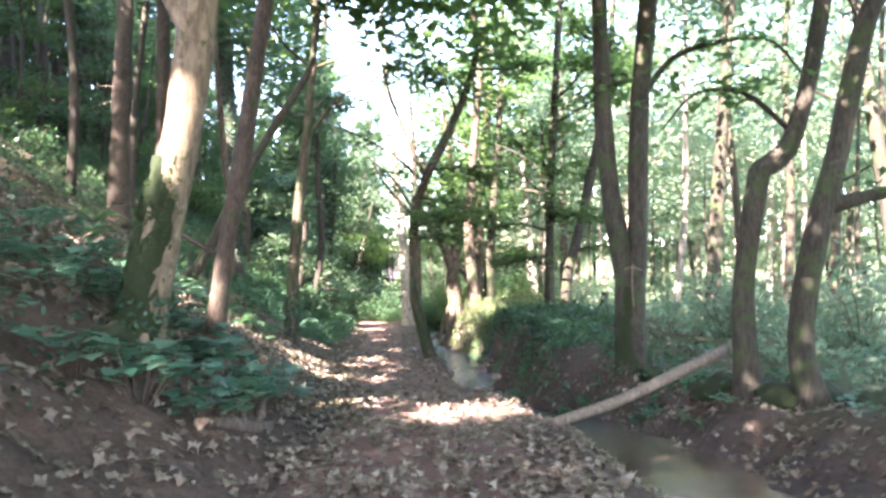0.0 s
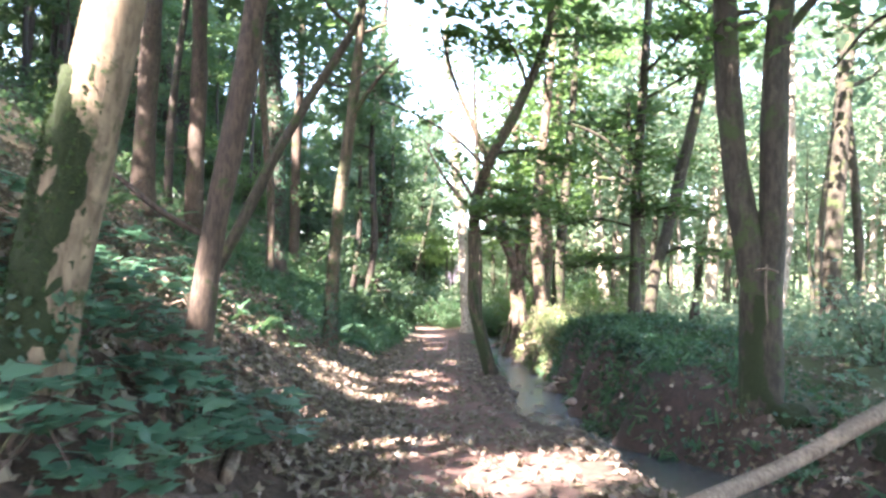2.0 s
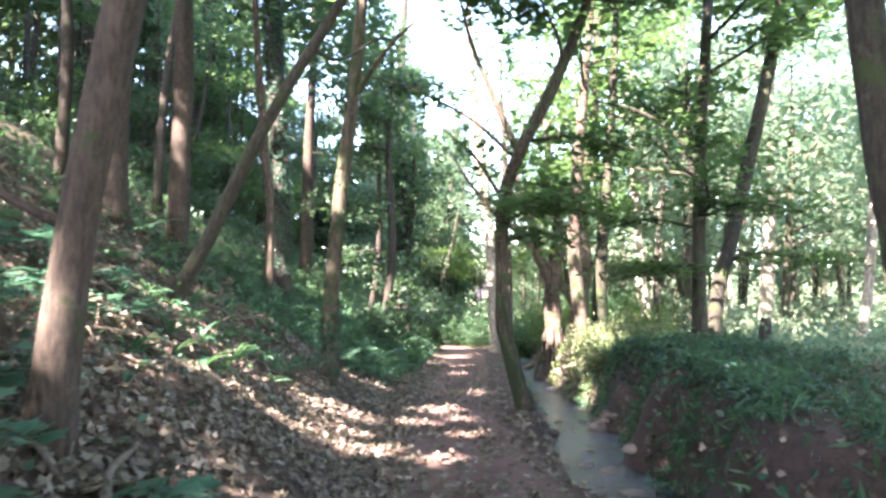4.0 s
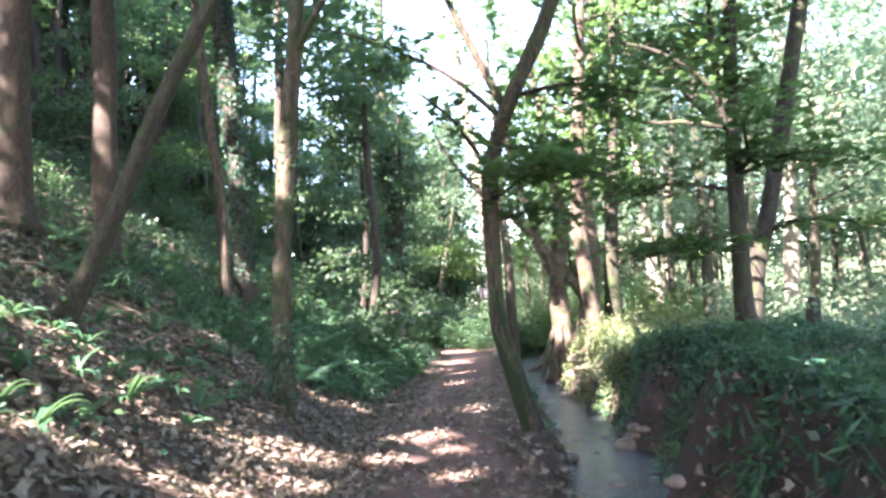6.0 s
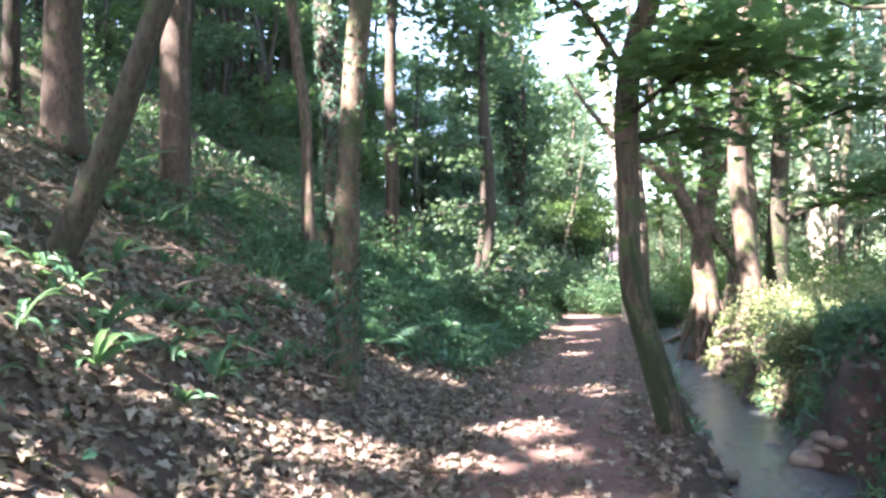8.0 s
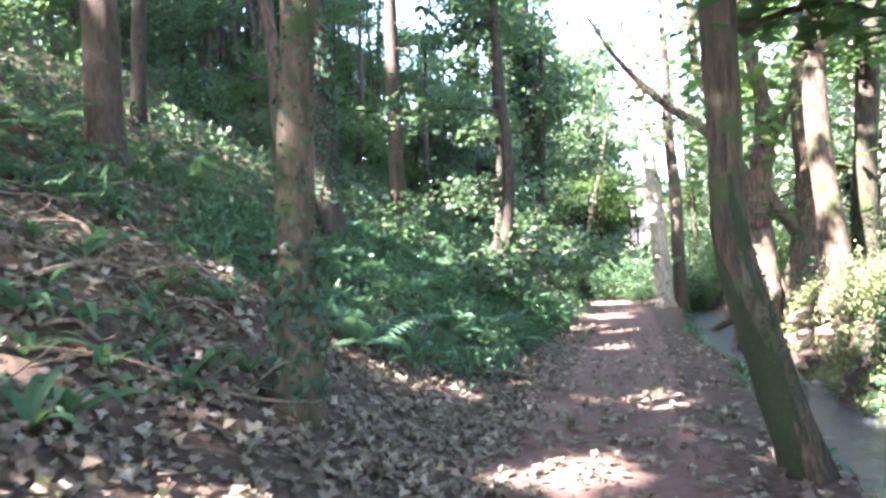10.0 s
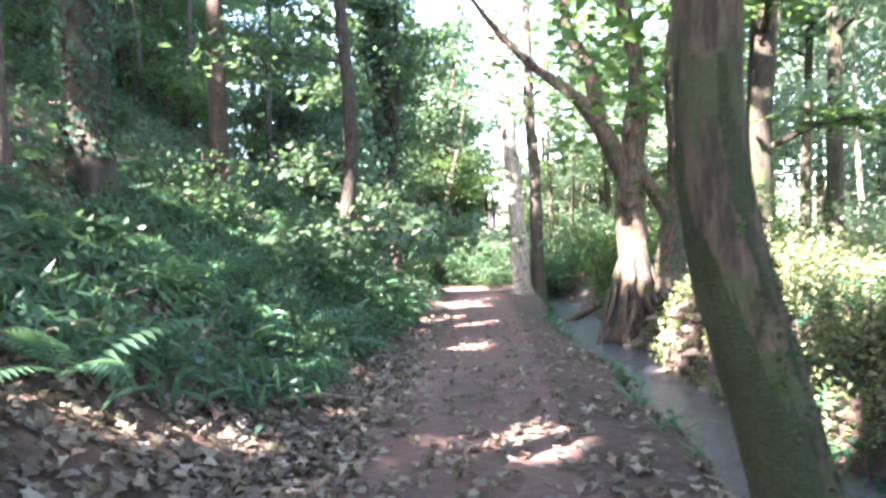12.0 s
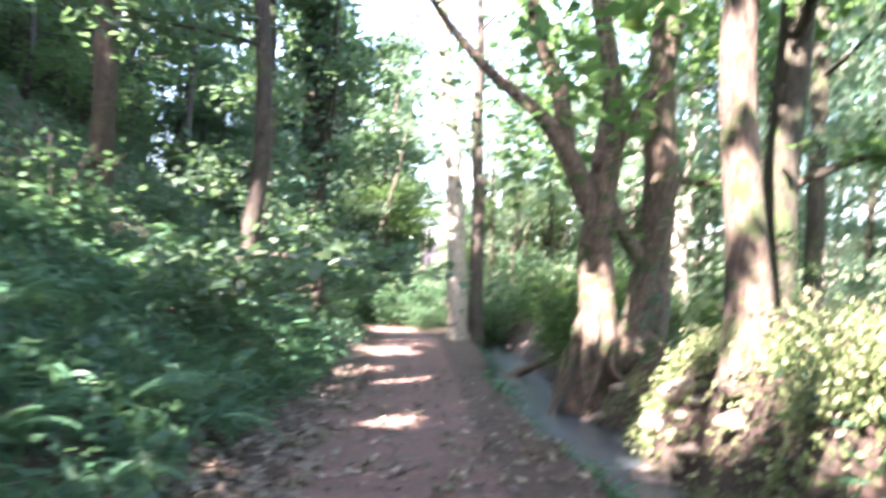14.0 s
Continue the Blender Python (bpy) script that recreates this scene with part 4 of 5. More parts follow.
def moss_sleeve(e, trunk, lo, hi, thick, much, side=0.35):
    """Cushions of moss: a skin that swells out of the bark in patches, thinning upward."""
    line = smooth_line(trunk, 0.07)
    line = line[(line[:, 2] >= lo - 0.1) & (line[:, 2] <= hi)]
    a = np.linspace(0, 2 * np.pi, 30, endpoint=False)
    z = line[:, 2][:, None]
    swell = lumps(1.4 * np.cos(a)[None] + 2.0 * z, 1.4 * np.sin(a)[None] - 1.3 * z) + 0.6 * lumps(4 * np.cos(a)[None] + 5 * z, 4 * np.sin(a)[None] + 7 * z)
    swell = swell + much - 1.1 * (z - lo) / (hi - lo) + side * np.cos(a - 3.6)[None]
    R = line[:, 3][:, None] * 1.02 + thick * np.clip(swell, -1.2, 0.9)
    V = np.stack([line[:, 0][:, None] + R * np.cos(a), line[:, 1][:, None] + R * np.sin(a), z + 0 * R], -1).reshape(-1, 3) - np.array(e.location)
    i = np.arange(len(line) * 30).reshape(-1, 30)
    j = np.roll(i, -1, axis=1)
    part("moss", mesh_from("moss", V, np.stack([i[:-1], j[:-1], j[1:], i[1:]], -1).reshape(-1, 4), True), MOSS, e, "thick dark green moss cushion")


climber(*climbed(-3.6, 16.9), -0.3, 0.9, 620, 0.07, LEAF_IVY, 1.45)
climber(*climbed(-3.6, 16.9), 0.3, 5.0, 2400, 0.035, LEAF_MOSS, 1.1, "moss", "thin dark moss on the bark", patch=-0.9)
climber(*climbed(-3.6, 16.9), 0.9, 3.6, 160, 0.06, LEAF_IVY)
climber(*climbed(-6.89, 23.4), 1.6, 10, 3600, 0.10, LEAF_IVY, 1.3)
climber(*climbed(-6.3, 38), 1.5, 9, 2600, 0.20, LEAF_IVY, 4.2)
moss_sleeve(*climbed(-2.92, 6.6), 0.25, 2.5, 0.045, 0.45, 0.95)
climber(*climbed(-2.92, 6.6), 0.3, 2.6, 6500, 0.034, LEAF_MOSS, 1.18, "moss", "shaggy dark green moss", patch=-0.5, towards=3.6)
climber(*climbed(-2.92, 6.6), 0.3, 1.1, 500, 0.06, LEAF_IVY, 1.5)
moss_sleeve(*climbed(-0.3, 17.6), -0.75, 1.3, 0.016, 0.35, 0.5)
climber(*climbed(-0.3, 17.6), -0.7, 1.5, 2600, 0.03, LEAF_MOSS, 1.1, "moss", "short dark moss", patch=-0.35)
moss_sleeve(*climbed(3.05, 11.5), -0.6, 1.2, 0.02, 0.0)
climber(*climbed(1.66, 25.4), 0.2, 1.3, 700, 0.05, LEAF_MOSS, 1.15, "moss", "bright green moss")
climber(*climbed(1.2, 29.6), -0.5, 0.9, 300, 0.08, LEAF_IVY)


# ---- low plants ----
def frond_mesh(length, arch, pairs=15):
    """A pinnate frond: an arching rib with paired leaflets."""
    v, f = [], []
    def rib(t):
        return np.array((length * t * (1 - 0.18 * arch * t), 0, length * (0.75 * t - (0.35 + 0.55 * arch) * t * t)))
    for k in range(9):
        c, w = rib(k / 8), 0.006 * (1.1 - k / 8)
        v += [c + (0, w, 0), c - (0, w, 0)]
    f += [(2 * k, 2 * k + 1, 2 * k + 3, 2 * k + 2) for k in range(8)]
    for k in range(pairs):
        t = 0.14 + 0.84 * k / pairs
        c, d = rib(t), rib(min(1, t + 0.04)) - rib(t)
        d = d / np.linalg.norm(d)
        reach = length * 0.23 * math.sin(math.pi * (0.16 + 0.84 * t) ** 0.8) * (1.05 - 0.5 * t) + 0.008
        w = length * 0.028
        for sgn in (1, -1):
            out = np.array((0.35 * d[0], sgn, 0.35 * d[2] - 0.12))
            b = len(v)
            v += [c, c + out * reach * 0.45 + d * w, c + out * reach - (0, 0, 0.03 * length), c + out * reach * 0.45 - d * w * 0.8]
            f.append((b, b + 1, b + 2, b + 3))
    return mesh_from("frond", np.array(v), f)


def strap_mesh(length, arch, width):
    """A strap-shaped leaf with a keel and a wavy edge."""
    v, f = [], []
    for k in range(8):
        t = k / 7
        c = np.array((length * t * (1 - 0.25 * arch * t), 0, length * (0.95 * t - (0.25 + 0.65 * arch) * t * t)))
        w = width * math.sin(math.pi * (0.10 + 0.88 * t)) ** 0.7 + 0.002
        lift = 0.35 * w + 0.004 * math.sin(9 * t)
        v += [c + (0, w, lift), c, c + (0, -w, lift)]
    for k in range(7):
        a = 3 * k
        f += [(a, a + 1, a + 4, a + 3), (a + 1, a + 2, a + 5, a + 4)]
    return mesh_from("leaf", np.array(v), f)


def rosette(name, label, meshes, n, tilt, group, category, leafname):
    e = thing(name, (0, 0, 0), label, category, group)
    for k in range(n):
        ob = part(leafname, meshes[k % len(meshes)], LEAF_FERN, e)
        ob.matrix_basis = pose(0, 0, 0.01, rng.normal() * 12, rng.uniform(-tilt, tilt * 0.3), k * 360 / n + rng.normal() * 14) @ Matrix.Scale(rng.uniform(0.7, 1.15), 4)
    return e


FRONDS = [frond_mesh(0.75, a) for a in (0.35, 0.7, 1.0)]
STRAPS = [strap_mesh(0.42, a, w) for a, w in ((0.6, 0.026), (0.95, 0.03), (1.25, 0.026))]


def seedling(label, n, group, spread, height, size):
    """A low broad-leaved plant: thin stems, each with a fan of lobed leaves."""
    e = thing("broadleaf_seedling", (0, 0, 0), label, "plant", group)
    stems, P = [], []
    for k in range(n):
        a, d, h = rng.uniform(0, 6.28), spread * math.sqrt(rng.uniform(0.02, 1)), height * rng.uniform(0.45, 1.0)
        tip = (d * math.cos(a), d * math.sin(a), h)
        stems.append(tube([(0.25 * tip[0], 0.25 * tip[1], -0.05, 0.004), (0.7 * tip[0], 0.7 * tip[1], 0.6 * h, 0.003), (*tip, 0.002)], (0, 0, 0), 4, 0.2, 0.0))
        P += [tip, (tip[0] + rng.normal() * 0.07, tip[1] + rng.normal() * 0.07, h - 0.02), (tip[0] + rng.normal() * 0.08, tip[1] + rng.normal() * 0.08, h - 0.05)]
    tagged(part("stalk_tuft", joined("stalk_tuft", stems), WET_WOOD, e), kind="stuff")
    tagged(part("foliage", leaves_mesh("foliage", P, size, LOBED, 0.82, 0.1, 0.2), LEAF_SEEDLING, e), kind="stuff")
    return e


def left_of_path(x, y):
    return path_middle(y) - 1.05 - x


def flat_gap(x, y):
    """Feet of the standing trees stay free."""
    return all((x - t[0][0]) ** 2 + (y - t[0][1]) ** 2 > 0.12 for _, t in CROWN_TREES)


near = [seedling("broad blue-green seedlings beside the path", 12, "seedlings beside the path", 0.36, 0.46, 0.17)]
for bx, by, bs in ((-2.0, 6.0, 1.0), (-1.95, 6.75, 1.0), (-2.3, 7.3, 0.9), (-2.35, 5.5, 1.0), (-1.85, 7.5, 0.7), (-2.6, 7.9, 0.9), (-3.3, 7.6, 1.1), (-3.4, 6.2, 1.1)):
    copy_thing(near[0], pose(bx, by, land_z(bx, by), 0, 0, 90 * bx * by) @ Matrix.Scale(bs, 4))
for ob in (*near[0].children_recursive, near[0]):
    bpy.data.objects.remove(ob)
ferns = [rosette("fern", "arching green fern on the leafy bank", FRONDS, 9, 22, "ferns on the bank", "fern", "frond"),
         rosette("fern", "small spreading green fern on the leafy bank", FRONDS[1:], 6, 12, "ferns on the bank", "fern", "frond")]
scatter(ferns, 80, (-9, -2.2), (9, 34), 0.4, lambda x, y: (y > 18 or x < -5.8) and (0.5 if y > 21.5 else 1.3 if y < 17 else 2.4) < left_of_path(x, y) < 5.5 and flat_gap(x, y) and (y > 14 or x < -3.4), (0.6, 1.25))
lone = rosette("fern", "tall pale green feathery fern at the edge of the ivy", FRONDS[:2], 8, 20, "", "fern", "frond")
lone.matrix_world = pose(-4.1, 18.95, land_z(-4.1, 18.95) + 0.05, 0, 0, 30) @ Matrix.Scale(1.2, 4)
bright = rosette("strap_leaved_fern", "sunlit strap-leaved fern high on the bank", STRAPS, 10, 25, "", "fern", "leaf")
bright.matrix_world = pose(-5.67, 21.75, land_z(-5.67, 21.75) + 0.05, 0, 0, 0) @ Matrix.Scale(1.3, 4)
ferns = [rosette("fern", "large arching fern among the ivy", FRONDS, 9, 24, "large ferns on the bank", "fern", "frond")]
scatter(ferns, 20, (-7, -2.6), (19.5, 31), 0.7, lambda x, y: 0.5 < left_of_path(x, y) < 3.6 and y + 0.6 * left_of_path(x, y) > 20.8, (0.8, 1.25))
tongues = [rosette("strap_leaved_fern", "glossy strap-leaved fern tufts in shade", STRAPS, 9, 25, "strap-leaved ferns", "fern", "leaf")]
scatter(tongues, 175, (-6.5, -2.0), (11.5, 31), 0.28, lambda x, y: 0.3 < left_of_path(x, y) < 3.2 and flat_gap(x, y) and left_of_path(x, y) > (1.4 if y < 20.3 else 0.4), (0.6, 1.25))
tongues = [rosette("strap_leaved_fern", "strap-leaved fern at the stream's edge", STRAPS, 9, 25, "strap-leaved ferns by the stream", "fern", "leaf")]
scatter(tongues, 80, (-1.8, 4), (8, 33), 0.25, lambda x, y: flat_gap(x, y) and ((y > 18.3 and 0.6 < stream_middle(y) - x < 0.9) or (0.85 < x - stream_middle(y) < 2.3)), (0.5, 1.1))
tongues = [rosette("strap_leaved_fern", "strap-leaved fern hanging over the path's edge to the water", STRAPS, 8, 25, "strap-leaved ferns on the path's edge", "fern", "leaf")]
scatter(tongues, 30, (-2.2, 0.4), (18.3, 33), 0.22, lambda x, y: flat_gap(x, y) and 0.6 < stream_middle(y) - x < 0.92, (0.4, 0.8))
young = [seedling("broad blue-green seedlings crowding the bank", 14, "seedlings on the bank", 0.42, 0.42, 0.16), seedling("broad-leaved seedlings in shade", 9, "seedlings on the bank", 0.3, 0.3, 0.14)]
scatter(young, 34, (-5.5, -1.5), (5.2, 13), 0.36, lambda x, y: flat_gap(x, y) and 0.35 < left_of_path(x, y) < 3.6 and (y < 9.3 or left_of_path(x, y) > 2.2), (0.7, 1.2))
young = [seedling("low seedlings on the mud beside the stream", 7, "seedlings by the stream", 0.22, 0.2, 0.11)]
scatter(young, 40, (0.6, 7), (5.5, 30), 0.5, lambda x, y: flat_gap(x, y) and x > stream_middle(y) + 0.9, (0.6, 1.2))
lit = [shrub("yellow_green_bush", "sunlit yellow-green bush hanging over the stream", LEAF_BUSH, 2300, 0.85, 1.5, 0.06, "sunlit bushes on the stream bank", 64)]
for bx, by, bs in ((1.55, 22.4, 0.9), (1.45, 23.4, 1.0), (1.75, 24.1, 0.9), (1.55, 21.6, 0.7), (1.9, 26.3, 0.8), (2.2, 23.0, 1.1), (1.3, 25.7, 0.6), (1.35, 21.3, 0.85), (1.5, 20.5, 0.7), (1.25, 22.6, 0.9), (1.6, 27.4, 0.7), (0.95, 23.9, 0.42), (0.75, 24.55, 0.38), (1.3, 24.2, 0.5), (0.95, 25.25, 0.42), (1.15, 23.2, 0.45), (1.45, 25.0, 0.5)):
    copy_thing(lit[0], pose(bx, by, land_z(bx, by) - 0.12, 0, 0, 70 * bx * by) @ Matrix.Scale(bs, 4))
dark = [shrub("bank_bush", "dark green bramble sprawling over the stream bank", LEAF_IVY, 1000, 0.34, 1.6, 0.075, "brambles on the stream bank", 65)]
scatter(dark, 34, (1.0, 6), (11.5, 27), 0.45, lambda x, y: 0.95 < x - stream_middle(y) < 3.6 and flat_gap(x, y) and land_z(x, y) - path_level(y) > 0.7 and y > 15.5, (0.3, 0.7), 0.08)
for src in lit:
    for ob in (*src.children_recursive, src):
        bpy.data.objects.remove(ob)


# ---- ground cover and litter ----
def cover(name, label, category, n, xr, yr, keep, size, shape, material, lift, up, curl=0.18, by_stream=False):
    y = rng.uniform(*yr, n)
    x = rng.uniform(*xr, n) + (stream_middle(y) if by_stream else 0)
    w = keep(x, y)
    ok = rng.uniform(size=n) < w
    x, y = x[ok], y[ok]
    z = land(x, y)[0]
    e = 0.05
    nx, ny = (land(x - e, y)[0] - land(x + e, y)[0]) / (2 * e), (land(x, y - e)[0] - land(x, y + e)[0]) / (2 * e)
    nor = unit(np.stack([nx, ny, np.ones_like(nx)], -1))
    P = np.stack([x, y, z], -1) + nor * (rng.uniform(*lift, len(x)))[:, None]
    me = leaves_mesh(name, P, size, shape, up, curl, normals=nor)
    me.materials.append(material)
    return tagged(new(name, me), label, category, kind="stuff")


def litter_share(x, y):
    left = path_middle(y) - 1.05 - x
    away = x - stream_middle(y)
    w = np.where(left > -0.5, np.clip(1.0 - 0.10 * np.maximum(left, 0), 0.5, 1.0), 0.26)
    w = np.where((y + 0.6 * left > 20.8) & (left > 0.4), 0.35, w)
    w = np.where((y > 20) & (left < 0.3), w * 0.8, w)
    w = np.where((y < 7.5) & (left < 0), 0.55, w)
    w = np.where((y < 7.5) & (left > 0.1), 0.22, w)
    w = np.where(np.abs(away) < 0.6, 0.0, w)
    return np.where(away > 0.6, np.where(y < 11.5, 0.26, np.where(away < 1.7, 0.14, 0.2)), w) * (0.55 + 0.9 * (lumps(2 * x, 2 * y) + 0.35))


cover("fallen_leaves", "pale brown fallen sycamore leaves strewn over the ground", "leaf litter", 125000, (-9.5, 5), (2.2, 31), lambda x, y: litter_share(x, y) * (1 - 0.75 * sstep(19.5, 29, y)), 0.082, LOBED, LEAF_FALLEN, (0.003, 0.028), 0.8, 0.5)
cover("fallen_leaves", "brown leaf litter thinning out along the path", "leaf litter", 26000, (-9, 4), (3, 44), litter_share, 0.06, OVAL, LEAF_FALLEN, (0.003, 0.02), 0.80, 0.3)


def ivy_share(x, y):
    left = path_middle(y) - 1.05 - x
    bank = sstep(0.1, 0.6, left) * sstep(19.3, 21.3, y + 0.6 * left) * (1 - 0.3 * sstep(4, 7, left))
    early = 0.3 * sstep(0.9, 2.0, left) * (1 - 0.65 * sstep(10, 12, y)) * (1 - sstep(15, 18, y))
    patch = np.clip(0.4 + 1.7 * (lumps(1.5 * x, 1.5 * y) + 0.18), 0.1, 1)
    return np.clip((bank + early) * patch, 0, 1)


cover("ivy_cover", "dark glossy ivy and bramble covering the bank", "ground cover", 52000, (-11, -1.8), (4.5, 40), ivy_share, 0.095, OVAL, LEAF_IVY, (0.02, 0.16), 0.55)
cover("bramble_cover", "light green bramble leaves over the bank", "ground cover", 20000, (-11, -2), (12, 42), ivy_share, 0.10, KITE, LEAF_BRAMBLE, (0.08, 0.42), 0.5)


cover("strap_leaf_cover", "crowded strap-shaped fern leaves over the bank", "ground cover", 26000, (-7, -2.4), (17, 32), ivy_share, 0.29, BLADE, LEAF_FERN, (0.05, 0.22), 0.4, 0.25)


def far_bank_share(x, y):
    away = x - stream_middle(y)
    w = sstep(0.6, 1.1, away - 0.45 * sstep(23, 25, y) * (1 - sstep(28.5, 30, y))) * np.clip(0.62 + 1.2 * lumps(1.5 * x, 1.5 * y), 0.2, 1)
    lip = ((away < -0.62) & (away > -0.85) & (y > 19)) * 0.6
    return np.clip(w + lip, 0, 1)


def upper_bank(x, y):
    """Little grows on the washed-out foot of the stream bank."""
    rise = land(x, y)[0] - path_level(y) + 0.22 * lumps(2.3 * x, 1.6 * y)
    return 0.16 + 0.84 * np.where((y > 11.5) & (y < 29), sstep(0.55, 0.85, rise) * (0.5 + 0.5 * sstep(14.5, 16.5, y)), 1.0)


cover("strap_leaf_cover", "glossy strap fern leaves drooping down the stream bank", "ground cover", 7000, (0.55, 2.4), (11.5, 23), lambda x, y: np.clip(0.25 + 1.4 * lumps(1.9 * x, 1.9 * y), 0.03, 0.9), 0.27, BLADE, LEAF_FERN, (0.03, 0.2), 0.45, 0.3, by_stream=True)
cover("bramble_cover", "loose bramble sprays rising above the stream bank", "ground cover", 9000, (0.95, 3.0), (11.5, 22.5), lambda x, y: np.clip(2.6 * lumps(2.1 * x + 1, 1.4 * y), 0, 1) * upper_bank(x, y), 0.085, KITE, LEAF_BRAMBLE, (0.05, 0.32), 0.4, by_stream=True)
cover("moss_fringe", "dark moss and turf along the lip of the stream bank", "moss", 26000, (0.8, 3.4), (10.5, 20), lambda x, y: sstep(0.5, 0.8, land(x, y)[0] - path_level(y) + 0.3 * lumps(1.6 * x, 1.3 * y)) * np.clip(0.5 + 1.3 * lumps(1.3 * x + 2, 1.1 * y), 0.1, 1), 0.06, BLADE, LEAF_MOSS, (0.0, 0.09), 0.35, by_stream=True)
cover("bank_plants", "sunlit yellow-green leafy plants over the stream bank", "ground cover", 16000, (0.42, 1.9), (21, 28.5), lambda x, y: np.clip(0.5 + 1.6 * lumps(1.7 * x, 1.7 * y), 0.05, 1) * sstep(-0.5, -0.25, land(x, y)[0] - path_level(y)), 0.075, KITE, LEAF_BUSH, (0.02, 0.28), 0.45, by_stream=True)
cover("ivy_cover", "ivy trailing over the earthy stream bank", "ground cover", 19000, (-1.1, 3.2), (9, 42), lambda x, y: far_bank_share(x, y) * upper_bank(x, y), 0.095, KITE, LEAF_IVY, (0.01, 0.2), 0.5, by_stream=True)
cover("ivy_cover", "ivy and fern hanging down the steep stream bank", "ground cover", 11000, (0.62, 1.7), (11.5, 24), lambda x, y: np.clip(0.75 + 0.9 * lumps(1.2 * x, 1.2 * y), 0.2, 1) * upper_bank(x, y), 0.105, KITE, LEAF_IVY, (0.01, 0.16), 0.5, by_stream=True)
cover("bramble_cover", "coarse bramble and fern high on the hillside", "ground cover", 15000, (-22, -8), (8, 46), lambda x, y: np.where(y < 22, 0.15 + 0.55 * sstep(9.5, 12.5, -x), 0.7), 0.17, KITE, LEAF_BRAMBLE, (0.05, 0.5), 0.45)
cover("meadow_plants", "green low plants in the clearing, sunlight painted into their pale leaves", "ground cover", 30000, (4, 26), (6, 44), lambda x, y: sstep(2.6, 4.5, x - stream_middle(y)) + 0 * y, 0.15, KITE, LEAF_SUNLIT, (0.03, 0.6), 0.45)


def far_conifers():
    """Close-standing conifers along the top of the hill and beyond the bend."""
    pts = []
    for k in range(150):
        if k < 110:
            x, y = rng.uniform(-42, -19.5), rng.uniform(10, 78)
        else:
            x, y = rng.uniform(-20, -6.5), rng.uniform(58, 78)
        n, h, w = 620, rng.uniform(15, 22), rng.uniform(2.0, 3.0)
        f = rng.uniform(0.03, 1, n)
        tier = np.floor(f * 13) / 13 + rng.normal(size=n) * 0.012
        a, q = rng.uniform(0, 6.28, n), np.sqrt(rng.uniform(size=n)) * w * (1.08 - f)
        pts.append(np.stack([x + q * np.cos(a), y + q * np.sin(a), land_z(x, y) + h * tier - 0.18 * q], -1))
    me = leaves_mesh("distant_conifers", np.vstack(pts), 0.6, KITE, 0.45, droop=0.35)
    me.materials.append(LEAF_DARK)
    tagged(new("distant_conifers", me), "dark close-standing conifers along the hilltop far off", "far woods", kind="stuff")


far_conifers()


# ---- dead wood ----
def log_piece(name, label, points, material, category="log", stubs=0, sides=12, seed=0, rough=0.05):
    o = np.array(points[0][:3])
    e = thing(name, o, label, category)
    part("stem", tube_mesh("stem", points, o, sides, 0.15, rough, 0, seed), material, e)
    for k in range(stubs):
        s = along(points, 0.2, 0.95, 1)[0]
        li = limb_from(s, rng.uniform(0, 6.28), rng.uniform(0.15, 0.5), rng.uniform(0, 0.5), s[3] * 0.4)
        part("side_twig", tube_mesh("side_twig", li, o, 5, 0.15, 0.0), material, e)
    return e


log_piece("fallen_log", "bare pale fallen log lying across the stream", [(1.15, 7.4, land_z(1.15, 7.4) + 0.03, 0.055), (2.0, 8.1, -0.05, 0.062), (3.0, 8.85, 0.2, 0.072), (3.95, 9.6, 0.43, 0.078)], DEAD_WOOD, stubs=0, seed=3)
log_piece("rotten_log", "short dark rotten log at the path's edge", [(-1.97, 5.75, land_z(-1.97, 5.75) + 0.03, 0.05), (-1.84, 6.1, land_z(-1.84, 6.1) + 0.04, 0.06), (-1.72, 6.45, land_z(-1.72, 6.45) + 0.03, 0.06), (-1.66, 6.85, land_z(-1.66, 6.85) + 0.04, 0.04)], WET_WOOD, seed=5, rough=0.1)
log_piece("fallen_log", "dark wet log lying across the stream", [(-0.9, 34.4, land_z(-0.9, 34.4) + 0.02, 0.10), (-0.3, 34.6, -1.62, 0.11), (0.6, 34.8, land_z(0.6, 34.8) + 0.05, 0.09)], WET_WOOD, seed=6)
log_piece("tree_stump", "short broken stump in the sunny undergrowth", [(4.98, 21.9, land_z(4.98, 21.9) - 0.1, 0.17), (4.97, 21.9, land_z(4.98, 21.9) + 0.4, 0.14), (5.0, 21.9, land_z(4.98, 21.9) + 0.85, 0.12)], BARK_DARK, "stump", seed=7, rough=0.12)
log_piece("fallen_branch", "curved bare branch lying at the foot of the bank", [(px, py, land_z(px, py) + h, r) for px, py, h, r in ((-1.78, 6.95, 0.04, 0.045), (-1.95, 7.6, 0.07, 0.042), (-2.05, 8.2, 0.05, 0.036), (-2.45, 8.8, 0.09, 0.03), (-2.7, 9.5, 0.05, 0.018))], DEAD_WOOD, "branch", 3, 8, 11, 0.09)
